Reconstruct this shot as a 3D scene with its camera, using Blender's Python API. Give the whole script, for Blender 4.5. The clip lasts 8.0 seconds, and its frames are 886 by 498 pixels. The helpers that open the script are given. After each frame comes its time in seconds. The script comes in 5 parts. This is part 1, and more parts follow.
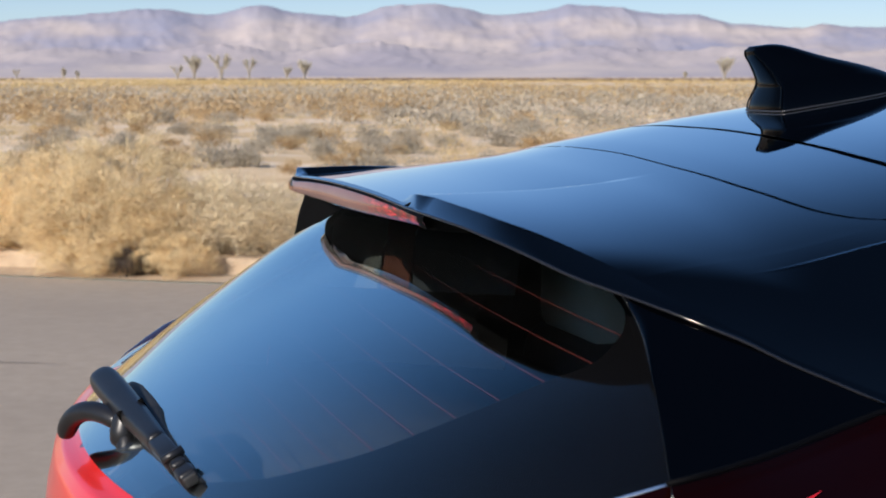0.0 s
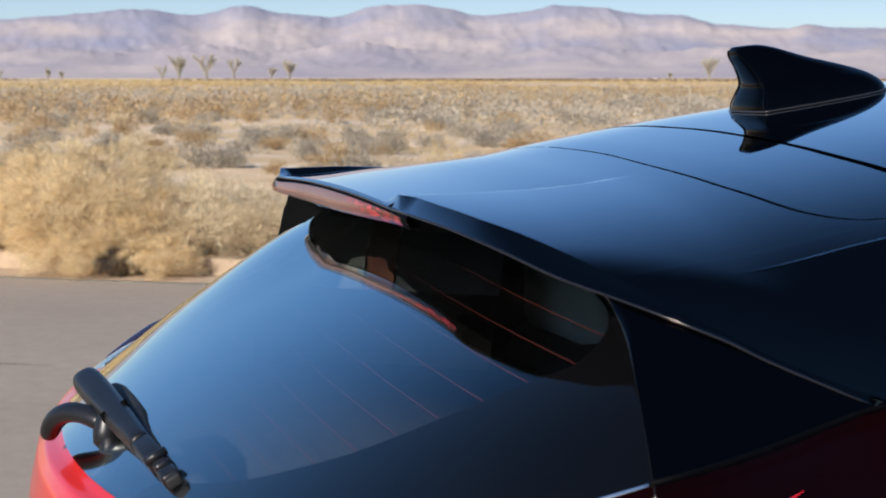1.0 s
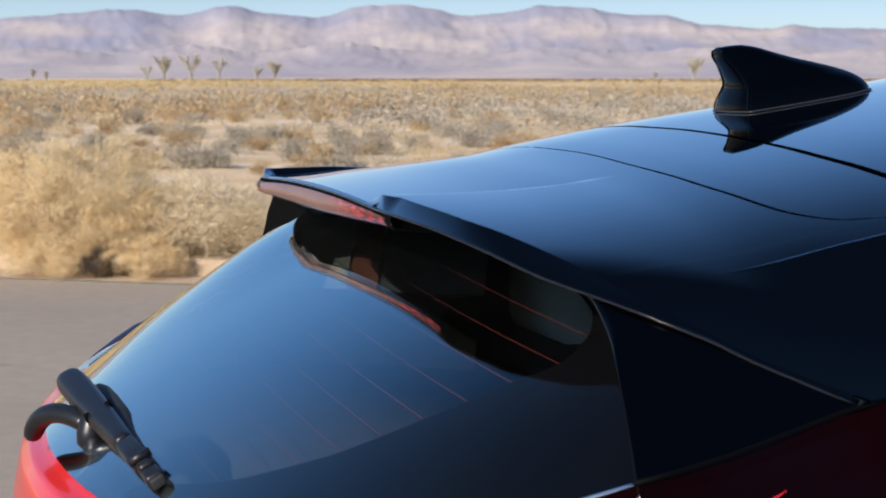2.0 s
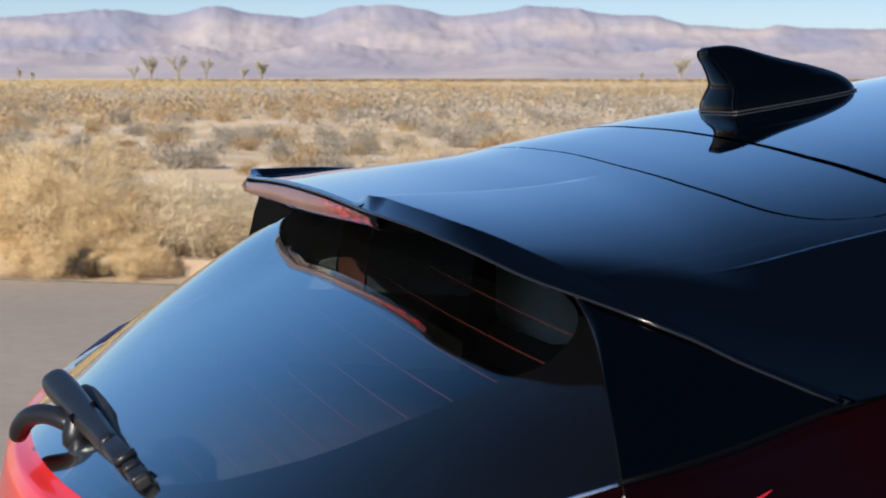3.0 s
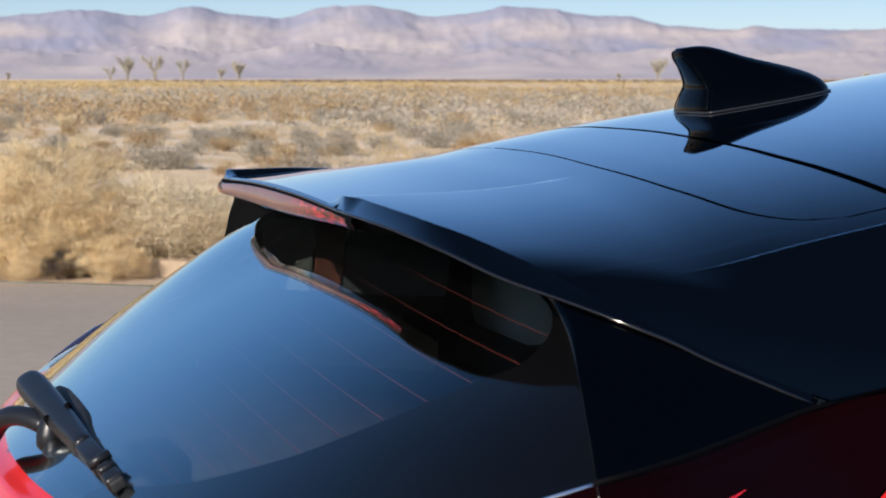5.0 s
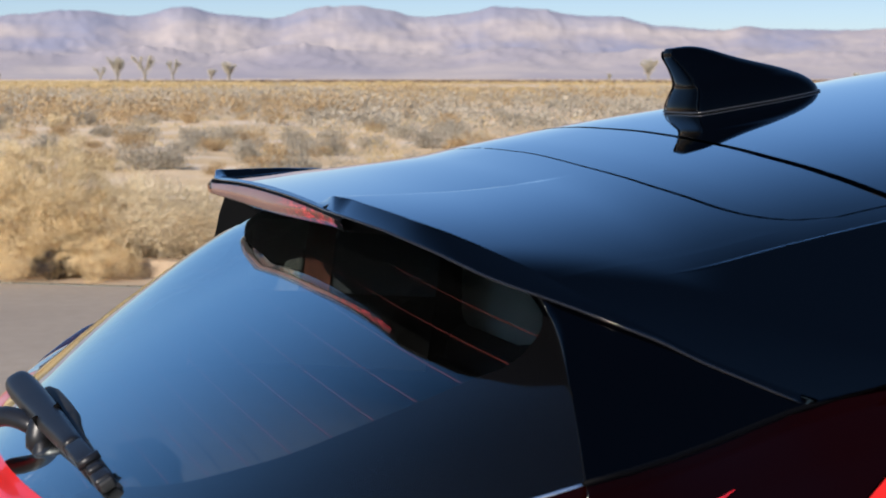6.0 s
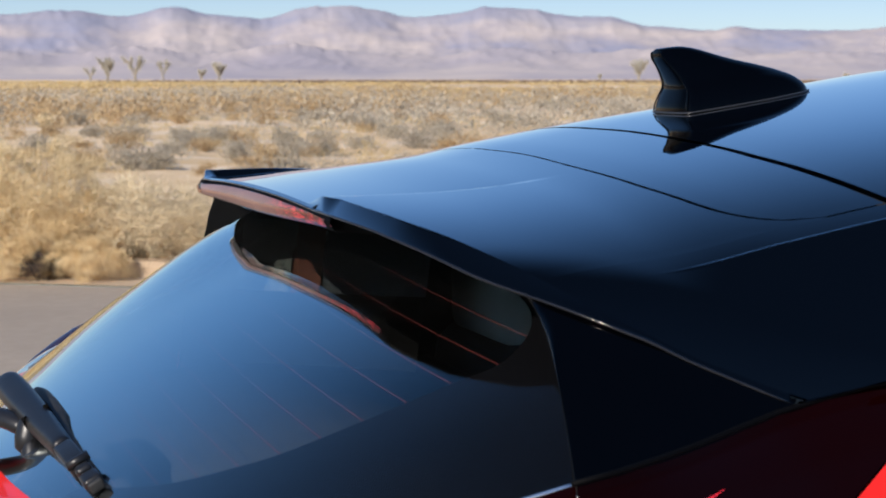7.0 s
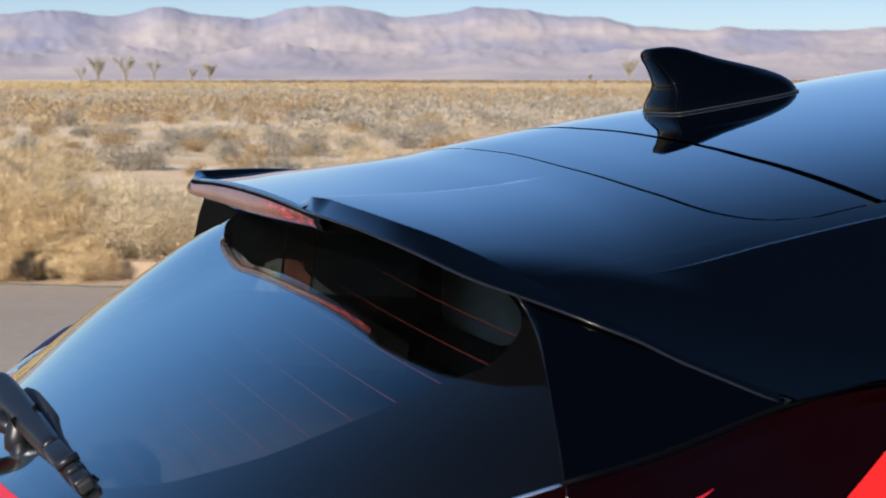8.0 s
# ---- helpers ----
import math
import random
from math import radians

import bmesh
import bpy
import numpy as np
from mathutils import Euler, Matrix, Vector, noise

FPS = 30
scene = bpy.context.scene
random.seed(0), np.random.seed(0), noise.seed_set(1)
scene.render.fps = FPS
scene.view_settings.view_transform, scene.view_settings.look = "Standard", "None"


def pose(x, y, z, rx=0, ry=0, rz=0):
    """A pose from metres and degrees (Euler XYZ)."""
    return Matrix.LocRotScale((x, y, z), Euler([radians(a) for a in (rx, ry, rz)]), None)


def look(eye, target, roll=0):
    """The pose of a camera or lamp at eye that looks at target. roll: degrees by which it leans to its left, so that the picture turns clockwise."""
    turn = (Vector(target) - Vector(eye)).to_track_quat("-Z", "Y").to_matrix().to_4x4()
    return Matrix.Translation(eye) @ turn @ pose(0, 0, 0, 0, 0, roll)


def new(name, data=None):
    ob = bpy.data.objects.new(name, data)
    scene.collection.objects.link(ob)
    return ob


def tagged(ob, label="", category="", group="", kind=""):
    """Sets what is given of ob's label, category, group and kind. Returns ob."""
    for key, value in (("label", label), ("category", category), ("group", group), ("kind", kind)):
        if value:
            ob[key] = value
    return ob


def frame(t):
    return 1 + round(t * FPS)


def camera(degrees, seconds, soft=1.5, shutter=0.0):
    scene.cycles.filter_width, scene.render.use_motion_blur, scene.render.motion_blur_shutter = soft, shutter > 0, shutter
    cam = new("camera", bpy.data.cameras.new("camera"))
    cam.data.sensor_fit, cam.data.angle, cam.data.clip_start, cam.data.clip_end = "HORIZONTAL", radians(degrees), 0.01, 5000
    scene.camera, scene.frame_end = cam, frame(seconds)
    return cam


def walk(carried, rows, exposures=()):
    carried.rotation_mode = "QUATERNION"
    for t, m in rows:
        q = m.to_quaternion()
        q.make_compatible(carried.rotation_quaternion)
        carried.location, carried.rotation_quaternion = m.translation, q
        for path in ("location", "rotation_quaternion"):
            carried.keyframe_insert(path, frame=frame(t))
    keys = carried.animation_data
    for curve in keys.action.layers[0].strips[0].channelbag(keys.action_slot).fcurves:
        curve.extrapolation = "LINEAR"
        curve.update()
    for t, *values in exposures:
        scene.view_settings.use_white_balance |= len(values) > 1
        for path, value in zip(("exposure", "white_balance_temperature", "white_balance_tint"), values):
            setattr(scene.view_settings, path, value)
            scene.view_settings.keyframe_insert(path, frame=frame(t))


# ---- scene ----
cam = camera(29.29, 8.0, soft=1.9)
# focused on the car, the desert slightly out of focus
cam.data.dof.use_dof, cam.data.dof.focus_distance, cam.data.dof.aperture_fstop = True, 2.05, 19.0
EYE, PITCH = 1.54, -5.806
# seconds, turn to the right, extra tilt, roll (degrees); a slow pan on a tripod whose lens sits ahead of the pan axis
ROWS = [
    (0.0, 0.0, 0.0, 0.0), (0.5, 0.266, 0.011, 0.0), (1.0, 0.508, 0.017, 0.0), (1.5, 0.757, 0.021, 0.0),
    (3.0, 1.432, 0.033, 0.0), (3.5, 1.640, 0.041, 0.0), (4.0, 1.840, 0.043, 0.0), (4.5, 2.025, 0.048, 0.0),
    (6.0, 2.517, 0.059, 0.0), (6.5, 2.670, 0.063, 0.0), (7.0, 2.840, 0.067, 0.0), (7.5, 2.994, 0.069, 0.0),
    (8.0, 3.150, 0.072, 0.0),
]
walk(cam, [(t, pose(0.00859 * turn / 3.15, 0, EYE, 90 + PITCH + tilt, 0, -turn) @ pose(0, 0, 0, 0, 0, roll))
           for t, turn, tilt, roll in ROWS], exposures=[(0.0, 0.91, 5720, 14), (8.0, 0.91, 5720, 14)])

# ---- light ----
SUN_AZ, SUN_EL = -143.0, 29.0      # degrees clockwise from the camera's first heading; height
world = bpy.data.worlds.new("desert_sky")
world.use_nodes = True
scene.world = world
wn = world.node_tree.nodes
sky = wn.new("ShaderNodeTexSky")
sky.sky_type, sky.sun_disc = "NISHITA", False
sky.sun_elevation, sky.sun_rotation = radians(SUN_EL), radians(SUN_AZ)
sky.altitude, sky.air_density, sky.dust_density, sky.ozone_density = 3000, 1.0, 0.0, 1.0
hazy = wn.new("ShaderNodeGamma")
hazy.inputs["Gamma"].default_value = 0.56
world.node_tree.links.new(sky.outputs["Color"], hazy.inputs["Color"])
deeper = wn.new("ShaderNodeHueSaturation")
deeper.inputs["Hue"].default_value, deeper.inputs["Saturation"].default_value = 0.504, 1.62
world.node_tree.links.new(hazy.outputs["Color"], deeper.inputs["Color"])
world.node_tree.links.new(deeper.outputs["Color"], wn["Background"].inputs["Color"])
wn["Background"].inputs["Strength"].default_value = 0.114
sun = new("sun", bpy.data.lights.new("sun", "SUN"))
sun.data.energy, sun.data.angle, sun.data.color = 3.5, radians(0.53), (1.0, 0.86, 0.66)
ce = math.cos(radians(SUN_EL))
SUN_DIR = Vector((math.sin(radians(SUN_AZ)) * ce, math.cos(radians(SUN_AZ)) * ce, math.sin(radians(SUN_EL))))
sun.matrix_world = look(SUN_DIR * 50, (0, 0, 0))


# ---- materials ----
def material(name, base=(0.5, 0.5, 0.5), rough=0.5, metal=0.0, coat=0.0, spec=0.5):
    m = bpy.data.materials.new(name)
    m.use_nodes = True
    b = m.node_tree.nodes["Principled BSDF"]
    b.inputs["Base Color"].default_value = (*base, 1)
    b.inputs["Roughness"].default_value = rough
    b.inputs["Metallic"].default_value = metal
    b.inputs["Coat Weight"].default_value = coat
    b.inputs["Coat Roughness"].default_value = 0.02
    b.inputs["Specular IOR Level"].default_value = spec
    return m


def node(m, kind, **values):
    n = m.node_tree.nodes.new(kind)
    for k, v in values.items():
        n.inputs[k.replace("_", " ")].default_value = v
    return n


def wire(m, a, out, b, inp):
    m.node_tree.links.new(a.outputs[out], b.inputs[inp])


def coords(m, scale=(1, 1, 1), which="Object"):
    c = m.node_tree.nodes.new("ShaderNodeTexCoord")
    p = m.node_tree.nodes.new("ShaderNodeMapping")
    p.inputs["Scale"].default_value = scale
    wire(m, c, which, p, "Vector")
    return p


def ramp(m, stops):
    r = m.node_tree.nodes.new("ShaderNodeValToRGB")
    while len(r.color_ramp.elements) < len(stops):
        r.color_ramp.elements.new(0.5)
    for e, (at, c) in zip(r.color_ramp.elements, stops):
        e.position, e.color = at, (*c, 1)
    return r


def mottled(m, scale, stops, detail=6.0, bump=0.0, bump_scale=None, distance=0.01, which="Object"):
    """Colour from noise at one scale, and relief from noise at a finer one."""
    b = m.node_tree.nodes["Principled BSDF"]
    p = coords(m, which=which)
    n = node(m, "ShaderNodeTexNoise", Scale=scale, Detail=detail, Roughness=0.6)
    wire(m, p, "Vector", n, "Vector")
    r = ramp(m, stops)
    wire(m, n, "Fac", r, "Fac")
    wire(m, r, "Color", b, "Base Color")
    if bump:
        n2 = node(m, "ShaderNodeTexNoise", Scale=bump_scale or scale * 8, Detail=5.0, Roughness=0.65)
        wire(m, p, "Vector", n2, "Vector")
        bn = node(m, "ShaderNodeBump", Strength=bump, Distance=distance)
        wire(m, n2, "Fac", bn, "Height")
        wire(m, bn, "Normal", b, "Normal")
    return m


def blend_second(m, scale, colour, low, high, amount):
    """Lays a second, larger-scale stain over the base colour."""
    b = m.node_tree.nodes["Principled BSDF"]
    old = b.inputs["Base Color"].links[0].from_socket
    p = coords(m)
    n = node(m, "ShaderNodeTexNoise", Scale=scale, Detail=4.0)
    wire(m, p, "Vector", n, "Vector")
    r = ramp(m, [(low, (0, 0, 0)), (high, (amount, amount, amount))])
    wire(m, n, "Fac", r, "Fac")
    x = m.node_tree.nodes.new("ShaderNodeMix")
    x.data_type = "RGBA"
    wire(m, r, "Color", x, "Factor")
    m.node_tree.links.new(old, x.inputs[6])
    x.inputs[7].default_value = (*colour, 1)
    m.node_tree.links.new(x.outputs[2], b.inputs["Base Color"])
    return m


RED = material("red_paint", (0.62, 0.013, 0.003), 0.28, coat=0.7, spec=0.35)
PLASTIC = mottled(material("black_plastic", rough=0.36, spec=0.45), 30.0, [(0.3, (0.006, 0.006, 0.007)), (0.7, (0.011, 0.011, 0.012))], bump=0.12, bump_scale=900.0, distance=0.0006)
PLASTIC_DULL = material("dull_black_plastic", (0.002, 0.002, 0.002), 0.8, spec=0.06)
RUBBER = material("rubber", (0.012, 0.012, 0.012), 0.65)
FRIT = material("black_glass_border", (0.0015, 0.0015, 0.002), 0.6, spec=0.05)
CHROME = material("bright_trim", (0.65, 0.65, 0.66), 0.18, metal=1.0)
CABIN = mottled(material("grey_cabin_cloth", rough=0.85), 25.0, [(0.3, (0.50, 0.56, 0.52)), (0.7, (0.62, 0.68, 0.63))], bump=0.3, bump_scale=400.0, distance=0.001)
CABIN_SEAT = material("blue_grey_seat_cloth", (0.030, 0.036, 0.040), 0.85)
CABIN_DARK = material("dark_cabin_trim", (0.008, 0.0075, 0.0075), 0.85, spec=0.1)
CABIN_MID = mottled(material("load_cover_cloth", rough=0.85, spec=0.1), 30.0, [(0.3, (0.034, 0.038, 0.045)), (0.7, (0.046, 0.051, 0.060))], bump=0.3, bump_scale=500.0, distance=0.001)
TRIM_GREY = mottled(material("green_grey_trim", rough=0.8, spec=0.2), 30.0, [(0.3, (0.32, 0.35, 0.315)), (0.7, (0.40, 0.43, 0.39))], bump=0.2, bump_scale=500.0, distance=0.0006)
TRIM_BROWN = mottled(material("brown_belt_cloth", rough=0.9, spec=0.1), 60.0, [(0.3, (0.26, 0.10, 0.065)), (0.7, (0.38, 0.16, 0.105))])
TRIM_DARK = material("dark_blue_grey_trim", (0.10, 0.115, 0.125), 0.8, spec=0.2)
CABIN_RED = material("red_cabin_leather", (0.03, 0.008, 0.006), 0.7)
WIRE = material("defroster_wire", (0.075, 0.010, 0.008), 0.6)
STRIP = mottled(material("bright_red_strip", rough=0.25, coat=1.0), 160.0, [(0.35, (0.30, 0.004, 0.006)), (0.65, (0.75, 0.014, 0.016))], detail=2.0)
EDGE = material("satin_black_edge", (0.012, 0.012, 0.014), 0.10, spec=0.45)
GASKET = material("dark_gasket", (0.022, 0.022, 0.024), 0.34, spec=0.5)
RIM = material("alloy_rim", (0.35, 0.35, 0.36), 0.3, metal=1.0)


def gloss_curve(t, low, power, scale):
    """Gloss that rises from low, seen square on, to a mirror at grazing angles; a pair as power rises in an S between the two."""
    lw = t.nodes.new("ShaderNodeLayerWeight")
    lw.inputs["Blend"].default_value = 0.5
    if isinstance(power, tuple):
        p = t.nodes.new("ShaderNodeMapRange")
        p.interpolation_type = "SMOOTHSTEP"
        p.inputs["From Min"].default_value, p.inputs["From Max"].default_value = power
    else:
        p = t.nodes.new("ShaderNodeMath")
        p.operation, p.inputs[1].default_value = "POWER", power
    t.links.new(lw.outputs["Facing"], p.inputs[0])
    f = t.nodes.new("ShaderNodeMath")
    f.operation, f.inputs[1].default_value, f.inputs[2].default_value = "MULTIPLY_ADD", scale, low
    t.links.new(p.outputs[0], f.inputs[0])
    return f.outputs[0]


def glossy_mix(name, under, gloss_rough, low, power, scale=1.5, tone=(1, 1, 1)):
    m = bpy.data.materials.new(name)
    m.use_nodes = True
    t = m.node_tree
    t.nodes.remove(t.nodes["Principled BSDF"])
    base = t.nodes.new(under[0])
    base.inputs["Color"].default_value = (*under[1], 1)
    gloss = t.nodes.new("ShaderNodeBsdfGlossy")
    gloss.inputs["Roughness"].default_value = gloss_rough
    gloss.inputs["Color"].default_value = (*tone, 1)
    mix = t.nodes.new("ShaderNodeMixShader")
    t.links.new(gloss_curve(t, low, power, scale), mix.inputs[0])
    t.links.new(base.outputs[0], mix.inputs[1])
    t.links.new(gloss.outputs[0], mix.inputs[2])
    t.links.new(mix.outputs[0], t.nodes["Material Output"].inputs[0])
    return m


def window_glass(name, tint, gloss=0.86):
    return glossy_mix(name, ("ShaderNodeBsdfTransparent", tint), 0.0, 0.018, (0.38, 0.77), gloss, (0.92, 1.0, 0.99))


LENS_DARK = glossy_mix("dark_red_lamp_lens", ("ShaderNodeBsdfDiffuse", (0.0042, 0.0004, 0.0005)), 0.04, 0.004, 5.0)
RIDGE = glossy_mix("glossy_lamp_ridge", ("ShaderNodeBsdfDiffuse", (0.02, 0.006, 0.010)), 0.05, 0.06, 1.6, 0.6)
# deep black lacquer, with the faint waviness of real panels
PAINT = glossy_mix("black_paint", ("ShaderNodeBsdfDiffuse", (0.0004, 0.0005, 0.0009)), 0.022, 0.028, (0.37, 0.97), 0.93)


def wavy(m, scale, strength):
    """Faint waviness in what a glossy panel or pane mirrors."""
    wave = node(m, "ShaderNodeTexNoise", Scale=scale, Detail=2.0)
    wave_bump = node(m, "ShaderNodeBump", Strength=strength, Distance=0.004)
    wire(m, coords(m), "Vector", wave, "Vector")
    wire(m, wave, "Fac", wave_bump, "Height")
    for n in m.node_tree.nodes:
        if n.bl_idname == "ShaderNodeBsdfGlossy":
            wire(m, wave_bump, "Normal", n, "Normal")
    return m


wavy(PAINT, 5.0, 0.05)
FIN_PAINT = glossy_mix("black_fin_lacquer", ("ShaderNodeBsdfDiffuse", (0.0004, 0.0005, 0.0009)), 0.02, 0.011, (0.46, 1.0), 0.40)
GLASS = wavy(window_glass("tinted_glass", (0.93, 0.95, 0.95)), 7.0, 0.16)


def dusty(m, low, high):
    """A thin uneven film of road dust over a pane."""
    t = m.node_tree
    clean = t.nodes["Material Output"].inputs[0].links[0].from_socket
    film = t.nodes.new("ShaderNodeBsdfDiffuse")
    film.inputs["Color"].default_value = (0.50, 0.47, 0.43, 1)
    n = node(m, "ShaderNodeTexNoise", Scale=9.0, Detail=7.0, Roughness=0.7)
    wire(m, coords(m, (1, 1, 2.2)), "Vector", n, "Vector")
    amount = node(m, "ShaderNodeMapRange", From_Min=0.35, From_Max=0.70, To_Min=low, To_Max=high)
    wire(m, n, "Fac", amount, "Value")
    mix = t.nodes.new("ShaderNodeMixShader")
    wire(m, amount, "Result", mix, 0)
    t.links.new(clean, mix.inputs[1])
    t.links.new(film.outputs[0], mix.inputs[2])
    t.links.new(mix.outputs[0], t.nodes["Material Output"].inputs[0])


dusty(GLASS, 0.0002, 0.0016)
GLASS_IN = window_glass("tinted_glass_inside", (0.70, 0.70, 0.68), 0.30)
LENS = glossy_mix("red_lamp_lens", ("ShaderNodeBsdfTransparent", (0.82, 0.62, 0.59)), 0.02, 0.03, 3.0, 0.34)
# dull pink-grey puts the lens's reflection of the desert into the bowl's colour
BOWL = mottled(material("lamp_bowl", rough=0.4), 14.0, [(0.3, (0.20, 0.150, 0.135)), (0.7, (0.31, 0.245, 0.225))], detail=2.0)


def painted_red_glints(m):
    """The bowl turns red along the lamp, with sun glints painted as bright flecks."""
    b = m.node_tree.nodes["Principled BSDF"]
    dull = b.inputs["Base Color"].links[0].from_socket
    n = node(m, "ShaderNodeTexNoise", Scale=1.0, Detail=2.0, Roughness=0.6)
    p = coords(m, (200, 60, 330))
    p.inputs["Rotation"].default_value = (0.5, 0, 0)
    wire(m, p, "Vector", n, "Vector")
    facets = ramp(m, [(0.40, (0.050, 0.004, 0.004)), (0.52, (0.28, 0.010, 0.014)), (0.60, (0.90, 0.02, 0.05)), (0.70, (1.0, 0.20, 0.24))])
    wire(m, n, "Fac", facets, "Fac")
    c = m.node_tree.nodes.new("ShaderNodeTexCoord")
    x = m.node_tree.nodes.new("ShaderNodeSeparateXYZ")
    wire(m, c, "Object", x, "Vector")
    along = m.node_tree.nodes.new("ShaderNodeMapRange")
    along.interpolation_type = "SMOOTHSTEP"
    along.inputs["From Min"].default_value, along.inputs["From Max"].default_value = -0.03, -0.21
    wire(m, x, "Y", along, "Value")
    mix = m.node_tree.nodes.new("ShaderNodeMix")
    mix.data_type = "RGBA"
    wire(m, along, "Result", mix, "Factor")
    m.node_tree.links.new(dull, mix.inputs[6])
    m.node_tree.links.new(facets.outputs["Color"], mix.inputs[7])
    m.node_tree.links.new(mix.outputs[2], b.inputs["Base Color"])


painted_red_glints(BOWL)
GLASS_DARK = window_glass("dark_tinted_glass", (0.50, 0.50, 0.49))

ASPHALT = mottled(material("worn_asphalt", rough=0.9), 9.0, [(0.3, (0.29, 0.24, 0.185)), (0.7, (0.35, 0.29, 0.225))], bump=0.35, bump_scale=260.0, distance=0.004)
blend_second(ASPHALT, 0.5, (0.25, 0.205, 0.158), 0.4, 0.7, 0.6)
TAR = material("dark_crack", (0.09, 0.075, 0.06), 0.9)
SAND = mottled(material("desert_sand", rough=0.95), 0.9, [(0.25, (0.49, 0.330, 0.180)), (0.5, (0.69, 0.51, 0.305)), (0.75, (0.82, 0.65, 0.43))], bump=0.6, bump_scale=14.0, distance=0.05)
blend_second(SAND, 0.06, (0.52, 0.37, 0.19), 0.42, 0.62, 0.7)
blend_second(SAND, 0.35, (0.72, 0.60, 0.46), 0.52, 0.62, 0.8)
CONCRETE = mottled(material("kerb_concrete", rough=0.9), 6.0, [(0.3, (0.35, 0.26, 0.17)), (0.7, (0.48, 0.37, 0.25))], bump=0.4, bump_scale=90.0, distance=0.006)
# distance haze and lit and shaded patches are put into the rock's colours
HAZY_ROCK = mottled(material("hazy_mountain_rock", rough=1.0), 0.0026, [(0.38, (0.27, 0.27, 0.345)), (0.50, (0.37, 0.33, 0.34)), (0.58, (0.46, 0.40, 0.375)), (0.68, (0.56, 0.47, 0.41))], detail=6.0)


def hazy_rock_tops(m, low, high, colour, amount):
    """Bare rock, bluish with painted haze, takes over towards the crests, in broken patches."""
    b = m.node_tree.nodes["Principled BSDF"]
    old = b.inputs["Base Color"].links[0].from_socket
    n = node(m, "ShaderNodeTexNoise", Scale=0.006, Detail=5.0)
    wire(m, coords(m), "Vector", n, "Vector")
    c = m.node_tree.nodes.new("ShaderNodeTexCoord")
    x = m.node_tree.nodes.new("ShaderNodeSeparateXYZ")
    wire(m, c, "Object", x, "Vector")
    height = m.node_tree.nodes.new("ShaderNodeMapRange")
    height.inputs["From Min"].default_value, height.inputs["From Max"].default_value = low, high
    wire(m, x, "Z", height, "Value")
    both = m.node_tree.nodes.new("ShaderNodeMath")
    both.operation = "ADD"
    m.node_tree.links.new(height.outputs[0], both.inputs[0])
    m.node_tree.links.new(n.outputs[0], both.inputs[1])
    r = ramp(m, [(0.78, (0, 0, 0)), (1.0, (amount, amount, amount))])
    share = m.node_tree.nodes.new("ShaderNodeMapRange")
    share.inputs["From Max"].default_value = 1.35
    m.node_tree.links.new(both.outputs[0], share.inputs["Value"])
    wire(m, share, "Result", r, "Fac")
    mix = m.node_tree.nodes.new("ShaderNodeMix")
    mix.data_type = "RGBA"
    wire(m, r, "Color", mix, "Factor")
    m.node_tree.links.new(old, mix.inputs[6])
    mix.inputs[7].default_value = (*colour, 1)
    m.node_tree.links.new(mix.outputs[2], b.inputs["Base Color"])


hazy_rock_tops(HAZY_ROCK, 40.0, 175.0, (0.255, 0.265, 0.345), 0.62)
# lavender distance haze is put into the foothills' rock colours
HAZY_HILL = mottled(material("hazy_foothill_rock", rough=1.0), 0.0028, [(0.34, (0.33, 0.30, 0.335)), (0.50, (0.40, 0.352, 0.355)), (0.62, (0.475, 0.41, 0.38)), (0.72, (0.57, 0.48, 0.42))], detail=6.0)


# ---- small helpers ----
def bm_grid(bm, fn, us, vs, flip=False):
    """A sheet through fn(u, v), with one vertex for each pair of us and vs."""
    rows = [[bm.verts.new(fn(u, v)) for v in vs] for u in us]
    for a, b in zip(rows, rows[1:]):
        for i in range(len(vs) - 1):
            q = (a[i], a[i + 1], b[i + 1], b[i])
            bm.faces.new(q[::-1] if flip else q)
    return rows


def steps(a, b, n):
    return [a + (b - a) * i / n for i in range(n + 1)]


def finish(name, bm, mat, smooth=True):
    me = bpy.data.meshes.new(name)
    bm.normal_update()
    bm.to_mesh(me)
    bm.free()
    for m in (mat if isinstance(mat, (list, tuple)) else [mat]):
        me.materials.append(m)
    if smooth:
        me.shade_smooth()
    return new(name, me)


def part(name, bm, mat, parent, label="", smooth=True):
    ob = finish(name, bm, mat, smooth)
    ob.parent = parent
    if label:
        tagged(ob, label)
    return ob


def thing(name, m, label, category, group="", kind=""):
    ob = new(name)
    ob.matrix_world = m
    return tagged(ob, label, category, group, kind)


def thick(ob, t, offset=-1.0, rim=True):
    s = ob.modifiers.new("thickness", "SOLIDIFY")
    s.thickness, s.offset, s.use_rim = t, offset, rim
    return ob


def rounded(ob, width, segments=3, angle=35):
    b = ob.modifiers.new("rounding", "BEVEL")
    b.width, b.segments, b.limit_method, b.angle_limit = width, segments, "ANGLE", radians(angle)
    return ob


